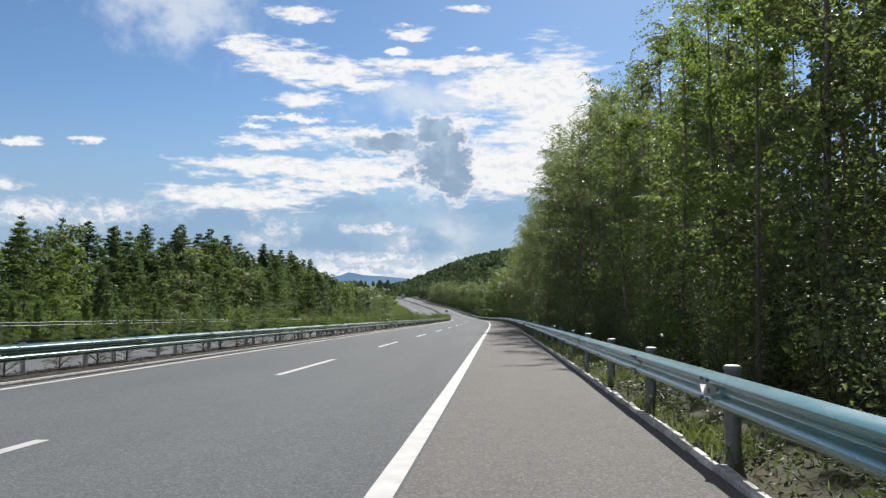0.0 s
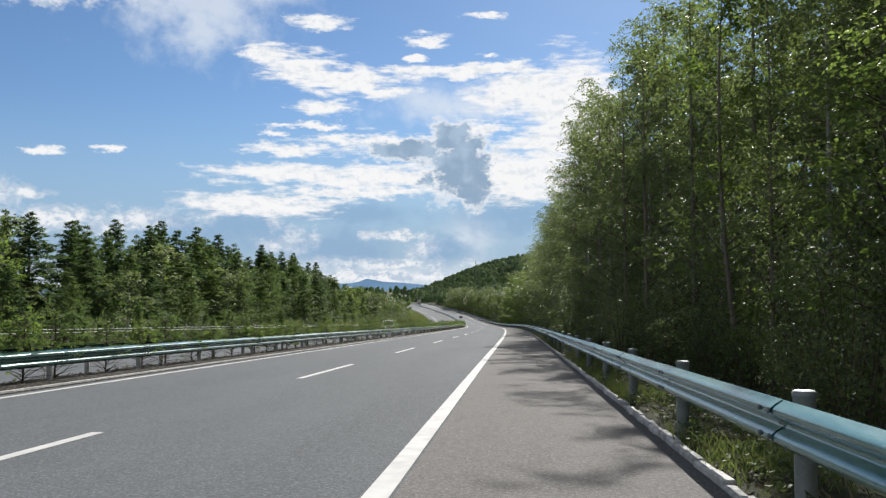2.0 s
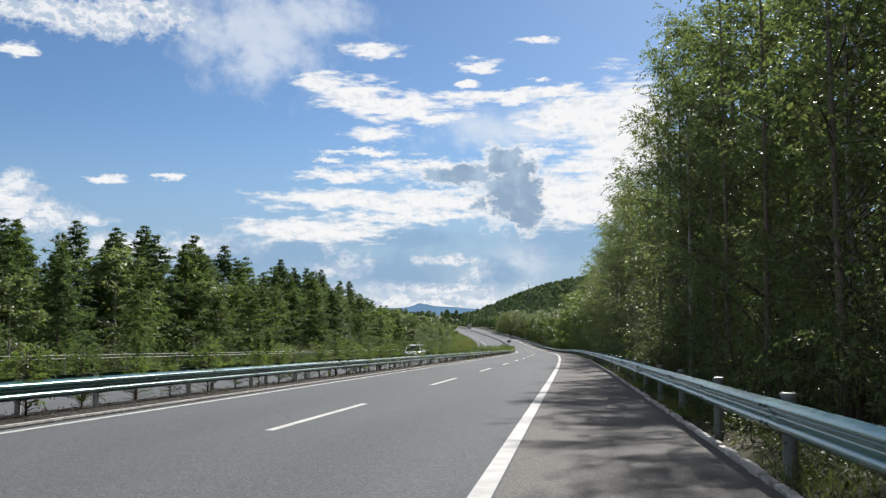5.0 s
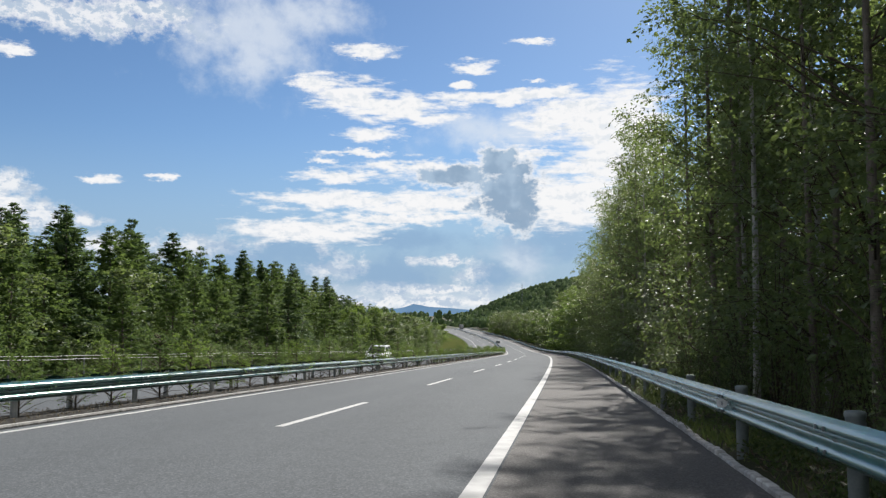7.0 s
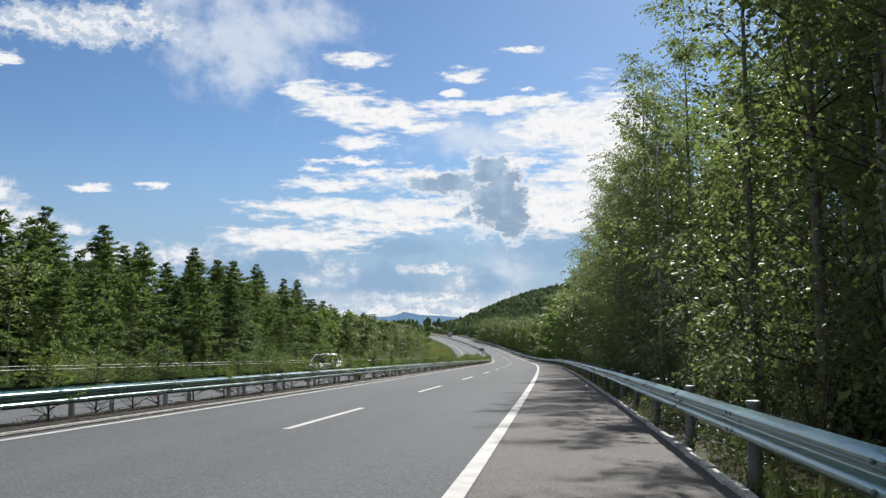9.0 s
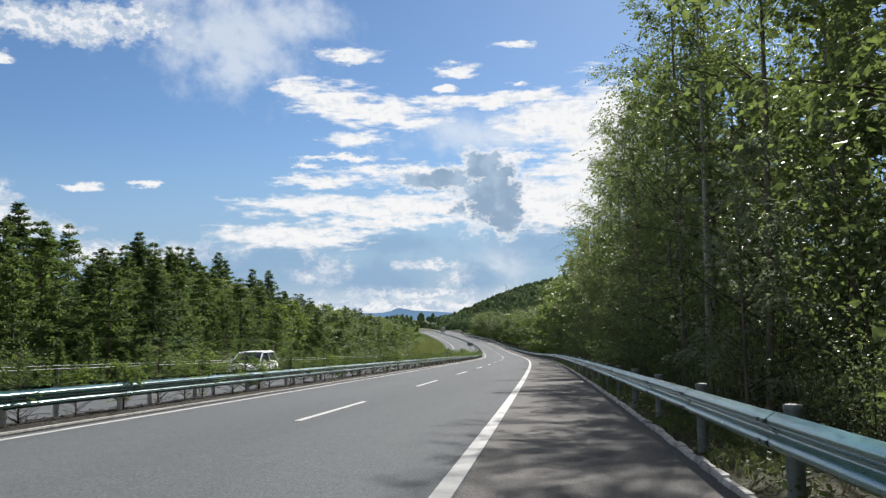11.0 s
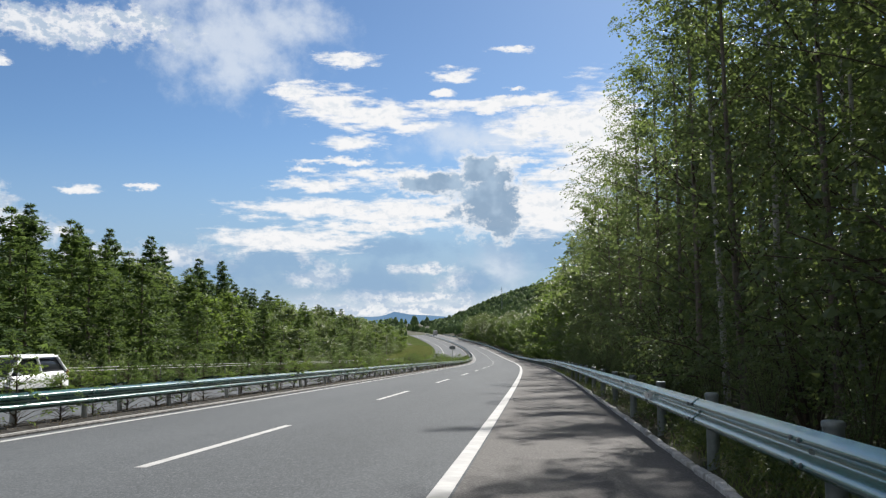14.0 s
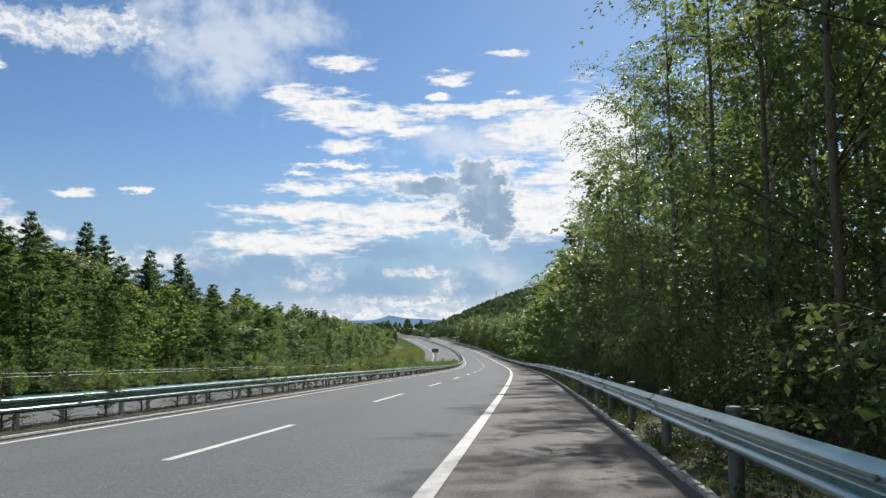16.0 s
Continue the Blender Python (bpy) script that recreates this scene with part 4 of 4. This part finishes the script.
def build_far_woods():
    """Woods too far off to count: crowns of leaf clumps on the slopes."""
    rng = np.random.default_rng(5)

    def woods(name, spots, label, size, clumps, leaf, low=1.1, high=2.0):
        dome = rng.normal(0, 1, (clumps, 3))
        dome /= np.linalg.norm(dome, axis=1, keepdims=True)
        dome[:, 2] = np.where(dome[:, 2] < -0.3, -dome[:, 2], dome[:, 2])
        s, o = np.array(spots).T
        base = on_road(s, o, land(s, o))
        m = len(s)
        r = rng.uniform(0.7, 1.3, m) * size
        tall = rng.uniform(low, high, m)
        spread = np.stack([np.ones(m), np.ones(m), tall], 1)[:, None]
        taper = 1 - 0.45 * np.clip(dome[None, :, 2:], 0, 1) * (rng.random((m, 1, 1)) < 0.45)
        pts = base[:, None] + dome[None] * (r[:, None, None] * rng.uniform(0.55, 1.1, (m, clumps, 1))) * spread * np.concatenate([taper, taper, 0 * taper + 1], 2) + np.stack([0 * r, 0 * r, r * 1.25 * tall * 0.8], 1)[:, None]
        a, b = np.meshgrid(np.linspace(0, 2 * np.pi, 7)[:-1], np.array([-0.6, 0.1, 0.7, 1.2, 1.55]))
        shell = np.stack([np.cos(a) * np.cos(b), np.sin(a) * np.cos(b), np.sin(b)], -1).reshape(-1, 3)
        i, j = np.meshgrid(np.arange(4), np.arange(6), indexing="ij")
        k = (j + 1) % 6
        ring = np.stack([i * 6 + j, i * 6 + k, (i + 1) * 6 + k, (i + 1) * 6 + j], -1).reshape(-1, 4)
        rough = rng.uniform(0.72, 1.0, (m, len(shell), 1))
        crowns = base[:, None] + shell[None] * r[:, None, None] * rough * spread + np.stack([0 * r, 0 * r, r * tall], 1)[:, None]
        rings = (ring[None] + np.arange(m)[:, None, None] * len(shell)).reshape(-1, 4)
        v, f = joined([leaves(rng, pts.reshape(-1, 3), leaf, leaf * 0.75, 0.1), (crowns.reshape(-1, 3), rings)])
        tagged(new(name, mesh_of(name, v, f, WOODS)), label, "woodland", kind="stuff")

    spots = []
    while len(spots) < 3000:
        s, o = rng.uniform(660, 1260), rng.uniform(9, 240)
        if rng.random() < 0.35 + 0.65 * (o < 150):
            spots.append((s, o))
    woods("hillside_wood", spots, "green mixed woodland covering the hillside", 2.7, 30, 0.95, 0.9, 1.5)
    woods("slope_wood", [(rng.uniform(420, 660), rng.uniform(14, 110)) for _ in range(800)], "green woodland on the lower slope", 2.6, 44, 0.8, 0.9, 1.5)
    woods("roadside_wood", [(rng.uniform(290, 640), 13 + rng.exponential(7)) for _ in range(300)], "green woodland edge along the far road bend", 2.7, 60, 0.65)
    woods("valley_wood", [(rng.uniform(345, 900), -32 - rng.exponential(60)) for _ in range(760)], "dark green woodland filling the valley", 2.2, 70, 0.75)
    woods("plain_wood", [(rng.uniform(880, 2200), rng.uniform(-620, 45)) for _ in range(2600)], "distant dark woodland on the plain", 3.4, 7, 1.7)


def build_far_hills():
    """The range at the horizon, 4.6 km away."""
    az = np.radians(np.linspace(-60, 60, 241))
    deg = np.degrees(az)
    el = 0.28 + 0.08 * np.sin(deg * 0.5 + 1) + 0.05 * np.sin(deg * 1.3) + 0.40 * np.exp(-(np.abs(deg + 10.4) / 0.75) ** 1.4) + 0.10 * np.exp(-((deg + 8.4) / 1.6) ** 2) + 0.07 * np.exp(-((deg + 6.6) / 0.9) ** 2)
    far = 4600.0
    top = np.stack([np.sin(az) * far, np.cos(az) * far, np.tan(np.radians(el)) * far], 1)
    rear = np.stack([np.sin(az) * (far + 300), np.cos(az) * (far + 300), np.full(len(az), -80.0)], 1)
    foot = np.stack([np.sin(az) * (far - 300), np.cos(az) * (far - 300), np.full(len(az), -80.0)], 1)
    verts = np.concatenate([foot, top, rear])
    m = len(az)
    i = np.arange(m - 1)
    faces = np.concatenate([np.stack([i + k * m, i + 1 + k * m, i + 1 + (k + 1) * m, i + (k + 1) * m], 1) for k in (0, 1)])
    tagged(new("backdrop", mesh_of("backdrop", verts, faces, FAR, True)), "distant hills at the horizon, blue with haze", "hills", kind="structure")


build_ground()
build_road()
build_kerb()
guardrail("pale green steel guardrail with round posts along the shoulder", 2.72, -1, 0.445, SIDE_BEAM, -0.5, 0.070, 0.79, -8.0, 250)
guardrail("deep green steel guardrail along the median", -8.22, 1, 0.385, MID_BEAM, 2.1, 0.057, 0.70, 4.0, 280, False, 0.09)
guardrail("deep green steel guardrail facing the oncoming lanes", -8.78, -1, 0.42, MID_BEAM, 0.3, 0.057, 0.70, 4.0, 280, False, 0.09)
build_far_hills()
build_far_woods()
build_right_wood()
build_left_wood()
build_undergrowth()


def build_reflectors():
    """White trapezium reflectors in the valley of the beam."""
    bm = bmesh.new()
    low = [bm.verts.new(v) for v in ((0, -0.055, -0.05), (0, 0.055, -0.05), (0, 0.075, 0.05), (0, -0.075, 0.05))]
    face = bm.faces.new(low)
    bmesh.ops.solidify(bm, geom=[face], thickness=0.012)
    me = bpy.data.meshes.new("plate")
    bm.to_mesh(me)
    bm.free()
    me.materials.append(REFLECTOR)
    stem = bpy.data.meshes.new("bracket")
    bm = block(0.06, 0.03, 0.05, (0.03, 0, 0), 0.004)
    bm.to_mesh(stem)
    bm.free()
    stem.materials.append(STEEL)
    for s in (-44.6, 7.5, 59.6, 111.4, 163.5):
        ob = thing("reflector", "small white reflector plate bolted to the guardrail", "reflector", "reflectors on the guardrail")
        ob.matrix_basis = stand(s, 2.640, 0.600, 0, True) @ pose(0, 0, 0, 0, 0, 62)
        part("plate", me, None, ob)
        part("bracket", stem, None, ob)


def build_wire_fence():
    fence = thing("wire_fence", "low cable fence with thin grey posts beside the oncoming lanes", "fence")
    post = post_mesh("post", 0.035, 1.16, 0.5, SIGN_BACK)
    for k in range(0, 48):
        p = part("post", post, None, fence)
        p.matrix_basis = stand(20 + 5.5 * k, -21.4, land(20 + 5.5 * k, -21.4), 0) @ pose(0, 0, 0, 0, 0, k * 37)
    s = np.arange(20, 279, 2.75)
    for h in (1.13, 0.98):
        sag = np.where(np.arange(len(s)) % 2 == 1, -0.02, 0.0)
        part("cable", mesh_of("cable", *tube(on_road(s, -21.36, land(s, -21.36) + h + sag), np.full(len(s), 0.010), 5), WIRE, True), None, fence)


def median_shrub(seed, height, spread):
    """Young bush: a fan of bare dark twigs low down, level leafy sprays above."""
    rng = np.random.default_rng(seed)
    wood, starts, ways, lengths = [tube(np.array([(0, 0, -0.1), (0.01, 0, height * 0.5), (0.02, 0.01, height)]), [0.022, 0.015, 0.004], 5)], [], [], []
    for k in range(64):
        u = rng.uniform(0.03, 0.97) ** 1.25
        a = k * 2.4 + rng.normal(0, 0.4)
        reach = spread * (1.0 - 0.70 * u) * rng.uniform(0.5, 1.2)
        root = np.array([0.015 * u, 0, u * height])
        tip = root + (math.cos(a) * reach, math.sin(a) * reach, reach * rng.uniform(0.0, 0.7))
        wood.append(tube(np.array([root, (root + tip) / 2 + (0, 0, 0.05 * reach), tip]), [0.008, 0.006, 0.002], 3))
        if u * height > 0.50 or k % 7 == 0:
            for w in range(3):
                f = rng.uniform(0.2, 1.0)
                starts.append(root * (1 - f) + tip * f)
                way = (tip - root) / reach + rng.normal(0, 0.5, 3) * (1, 1, 0.5)
                ways.append(way / np.linalg.norm(way))
                lengths.append(rng.uniform(0.14, 0.30))
    v, f = sprays(rng, np.array(starts), np.array(ways), np.array(lengths), 9, 0.062, 0.5, 0.2)
    return mesh_of("stem", *joined(wood), TWIG, True), v, f


def build_median_plants():
    rng = random.Random(33)
    kinds = [tree_kind("median_shrub", median_shrub(131 + k, 1.05 + 0.11 * k, 0.58 + 0.05 * k), (LIGHT_LEAF, NEEDLE, LIGHT_LEAF, NEEDLE)[k],
                       "young green shrub with twiggy stem growing in the median soil", "shrub", "shrubs in the median", "stem") for k in range(4)]
    s = 6.0
    while s < 260:
        o = -8.5 + rng.uniform(-0.10, 0.10)
        plant(kinds[rng.randrange(4)], stand(s, o, 0.09, rng.uniform(0, 360)), rng.uniform(0.7, 1.1))
        s += rng.uniform(1.2, 2.2)


def build_grass():
    """Blades and weeds of the verge behind the kerb, thicker in clumps."""
    rng = np.random.default_rng(17)
    m = 90000
    s = rng.uniform(-2, 190, m) ** 1.0
    o = 2.60 + rng.gamma(1.6, 0.55, m)
    patch = np.array([noise.noise((a * 0.35, b * 0.9, 3.3)) for a, b in zip(s, o)])
    keep = rng.random(m) < np.clip(0.12 + 1.9 * patch, 0.02, 1.0)
    s, o, patch = s[keep], o[keep], patch[keep]
    m = len(s)
    base = on_road(s, o, land(s, o) - 0.02)
    tall = rng.uniform(0.04, 0.16, m) * (1 + 1.6 * np.clip(patch, 0, 1))
    a = rng.uniform(0, 2 * np.pi, m)
    side = np.stack([np.cos(a), np.sin(a), 0 * a], 1) * rng.uniform(0.004, 0.012, m)[:, None]
    bow = np.stack([rng.normal(0, 0.4, m), rng.normal(0, 0.4, m), np.ones(m)], 1) * tall[:, None]
    verts = np.stack([base - side, base + side, base + bow * 0.6 + side * 0.8, base + bow * (1, 1, 0.95)], 1).reshape(-1, 3)
    tagged(new("grass", mesh_of("grass", verts, np.arange(m * 4).reshape(m, 4), BLADE)), "bright green grass and weeds along the kerb", "grass", kind="stuff")
    m = 60000
    s, o = rng.uniform(-2, 170, m), 2.66 + rng.gamma(2.0, 0.55, m)
    lump = np.array([noise.noise((a * 0.8, b * 1.4, 9.1)) for a, b in zip(s, o)])
    s, o, lump = s[lump > -0.12], o[lump > -0.12], np.clip(lump[lump > -0.12], 0, 1)
    spots = on_road(s, o, land(s, o) + rng.uniform(0.0, 0.16, len(s)) + lump * rng.uniform(0, 0.5, len(s)))
    v, f = leaves(rng, spots, 0.075, 0.042, -0.2)
    tagged(new("weeds", mesh_of("weeds", v, f, SHRUB_LEAF)), "broad-leaved green weeds among the verge grass", "weeds", kind="stuff")
    # dead twigs and leaf litter of the verge
    m = 14000
    s, o = rng.uniform(-2, 150, m), 2.68 + rng.gamma(1.8, 0.6, m)
    v, f = leaves(rng, on_road(s, o, land(s, o) + rng.uniform(0.0, 0.05, m)), 0.11, 0.022, 0.0)
    tagged(new("verge_litter", mesh_of("verge_litter", v, f, LITTER)), "dead twigs and dry leaf litter on the verge", "litter", kind="stuff")
    # dry litter and tufts on the median soil
    m = 15000
    s, o = rng.uniform(0, 200, m), rng.uniform(-9.0, -7.9, m)
    spots = on_road(s, o, 0.085 + rng.uniform(0, 0.05, m))
    v, f = leaves(rng, spots, 0.07, 0.02, 0.0)
    tagged(new("median_litter", mesh_of("median_litter", v, f, LITTER)), "dry stalks and leaf litter on the median soil", "litter", kind="stuff")


def build_mast():
    """Lattice mast on the hill."""
    mast = thing("radio_mast", "thin grey lattice mast on the wooded hill", "mast")
    base = Vector(on_road(900, 84, float(land(900, 84))))
    legs = [(math.cos(k * 2.094), math.sin(k * 2.094)) for k in range(3)]
    for x, y in legs:
        part("leg", mesh_of("leg", *tube([(base.x + x * 0.9, base.y + y * 0.9, base.z), (base.x + x * 0.3, base.y + y * 0.3, base.z + 27)], [0.16, 0.1], 5), STEEL), None, mast)
    rungs = []
    for k in range(13):
        r0, r1 = 0.9 - k * 0.045, 0.9 - (k + 1) * 0.045
        for q in range(3):
            a, b = legs[q], legs[(q + 1) % 3]
            rungs.append(tube([(base.x + a[0] * r0, base.y + a[1] * r0, base.z + 2 * k), (base.x + b[0] * r1, base.y + b[1] * r1, base.z + 2 * k + 2)], [0.05, 0.05], 4))
    part("bracing", mesh_of("bracing", *joined(rungs), STEEL), None, mast)


build_reflectors()
build_wire_fence()
build_median_plants()
build_grass()
build_mast()


def build_sign():
    """Sign board in the median, its back towards this side."""
    sign = thing("road_sign", "small dark-backed traffic sign board on a post in the median", "road sign")
    sign.matrix_basis = stand(213, -8.95, 0.05, 0)
    v, f = tube([(0, 0, -0.4), (0, 0, 1.0), (0, 0, 2.75)], [0.045, 0.045, 0.045], 10)
    part("post", mesh_of("post", v, f, STEEL, True), None, sign)
    part("board", block(0.80, 0.03, 0.46, (0, 0.065, 2.4), 0.012), SIGN_BACK, sign, "dull dark metal back")
    for z in (2.22, 2.58):
        part("clamp", block(0.60, 0.03, 0.045, (0, 0.038, z), 0.005), STEEL, sign)


def build_truck():
    """Lorry far down the carriageway, seen from behind."""
    truck = thing("truck", "pale box truck on the lanes far ahead", "truck")
    truck.matrix_basis = stand(668, -3.9, 0.0, 0)
    part("cargo_box", block(2.4, 6.5, 2.5, (0, 0, 2.25), 0.05), TRUCK_BOX, truck, "pale grey cargo box")
    part("chassis", block(1.0, 8.6, 0.28, (0, 0.9, 0.82), 0.03), BOLT, truck)
    part("cab", block(2.3, 1.9, 2.2, (0, 4.4, 1.85), 0.15), TRUCK_CAB, truck, "dark red cab")
    part("bumper", block(2.2, 0.12, 0.22, (0, -3.3, 0.6), 0.02), BOLT, truck)
    for x in (-0.95, 0.95):
        part("tail_light", block(0.26, 0.05, 0.14, (x, -3.38, 0.78), 0.01), TAIL_RED, truck, "red tail light")
        for y in (-2.2, -1.1, 4.2):
            v, f = tube([(x - 0.15, y, 0.5), (x - 0.14, y, 0.5), (x + 0.14, y, 0.5), (x + 0.15, y, 0.5)], [0.05, 0.5, 0.5, 0.05], 18)
            part("wheel", mesh_of("wheel", v, f, BOLT, False), None, truck, "black rubber wheel")


def build_car():
    """White hatchback on the oncoming carriageway, its nose towards this side."""
    car = thing("car", "white five-door hatchback car on the oncoming carriageway", "car")
    car.matrix_basis = stand(121.5, -14.9, 0.0, 180) @ Matrix.Diagonal((1.0, 1.0, 0.95, 1.0))
    # stations along the car: place, half width, underside, waist height
    hull = [(-2.12, 0.66, 0.40, 0.72), (-2.05, 0.78, 0.28, 0.86), (-1.7, 0.86, 0.22, 0.94), (-0.9, 0.88, 0.20, 0.95), (0.3, 0.88, 0.20, 0.93),
            (1.0, 0.87, 0.20, 0.90), (1.6, 0.84, 0.22, 0.82), (2.0, 0.74, 0.28, 0.70), (2.14, 0.60, 0.38, 0.58)]
    rings = []
    for y, w, z0, z1 in hull:
        rings += [(-w * 0.9, y, z0), (-w, y, z0 + 0.12), (-w, y, z1 - 0.16), (-w * 0.93, y, z1 - 0.03), (-w * 0.7, y, z1), (w * 0.7, y, z1), (w * 0.93, y, z1 - 0.03), (w, y, z1 - 0.16), (w, y, z0 + 0.12), (w * 0.9, y, z0)]

    def skin(rings, m, closed):
        count = len(rings) // m
        faces = [(i * m + j, i * m + (j + 1) % m, (i + 1) * m + (j + 1) % m, (i + 1) * m + j) for i in range(count - 1) for j in range(m)]
        me = mesh_of("body", rings, faces, closed, True)
        bm = bmesh.new()
        bm.from_mesh(me)
        bm.verts.ensure_lookup_table()
        for i in (0, count - 1):
            bm.faces.new([bm.verts[i * m + j] for j in range(m)])
        bmesh.ops.recalc_face_normals(bm, faces=bm.faces[:])
        return bm

    part("body", skin(rings, 10, CAR_WHITE), CAR_WHITE, car)
    glass = []
    for y, w, z in ((-2.0, 0.70, 0.92), (-1.72, 0.66, 1.30), (-1.45, 0.62, 1.40), (-0.3, 0.62, 1.44), (0.35, 0.62, 1.38), (1.12, 0.74, 0.90)):
        glass += [(-0.80, y, 0.86), (-w, y, z), (w, y, z), (0.80, y, 0.86)]
    part("cabin_glass", skin(glass, 4, CAR_GLASS), CAR_GLASS, car, "dark window glass")
    part("roof", block(1.22, 1.75, 0.05, (0, -0.62, 1.45), 0.02), CAR_WHITE, car)
    for x in (-1, 1):
        for a, b in (((0.665, 0.36, 1.40), (0.79, 1.12, 0.91)), ((0.68, -0.45, 1.42), (0.82, -0.45, 0.92)), ((0.66, -1.55, 1.38), (0.80, -1.86, 0.92)), ((0.675, 0.36, 1.42), (0.675, -1.55, 1.40))):
            v, f = tube([(x * a[0], a[1], a[2]), (x * b[0], b[1], b[2])], [0.045, 0.045], 6)
            part("pillar", mesh_of("pillar", v, f, CAR_WHITE, True), None, car)
        part("mirror", block(0.17, 0.10, 0.13, (x * 0.93, 0.80, 0.98), 0.03), CAR_WHITE, car)
        part("headlight", block(0.30, 0.22, 0.15, (x * 0.58, 1.95, 0.63), 0.04), CAR_LAMP, car, "clear headlight")
        part("tail_light", block(0.16, 0.14, 0.28, (x * 0.70, -2.02, 0.80), 0.03), TAIL_RED, car, "red tail light")
        for y in (-1.28, 1.30):
            v, f = tube([(x * 0.72, y, 0.31), (x * 0.73, y, 0.31), (x * 0.89, y, 0.31), (x * 0.90, y, 0.31)], [0.18, 0.31, 0.31, 0.20], 20)
            wheel = part("wheel", mesh_of("tyre", v, f, TYRE, False), None, car, "black rubber tyre")
            v, f = tube([(x * 0.885, y, 0.31), (x * 0.905, y, 0.31), (x * 0.906, y, 0.31)], [0.20, 0.18, 0.01], 14)
            part("rim", mesh_of("rim", v, f, STEEL, False), None, wheel, "silver wheel rim")
    part("grille", block(0.70, 0.05, 0.14, (0, 2.125, 0.50), 0.02), TYRE, car, "black grille")
    part("bumper", block(1.35, 0.14, 0.16, (0, 2.08, 0.36), 0.05), CAR_WHITE, car)


build_sign()
build_truck()
build_car()
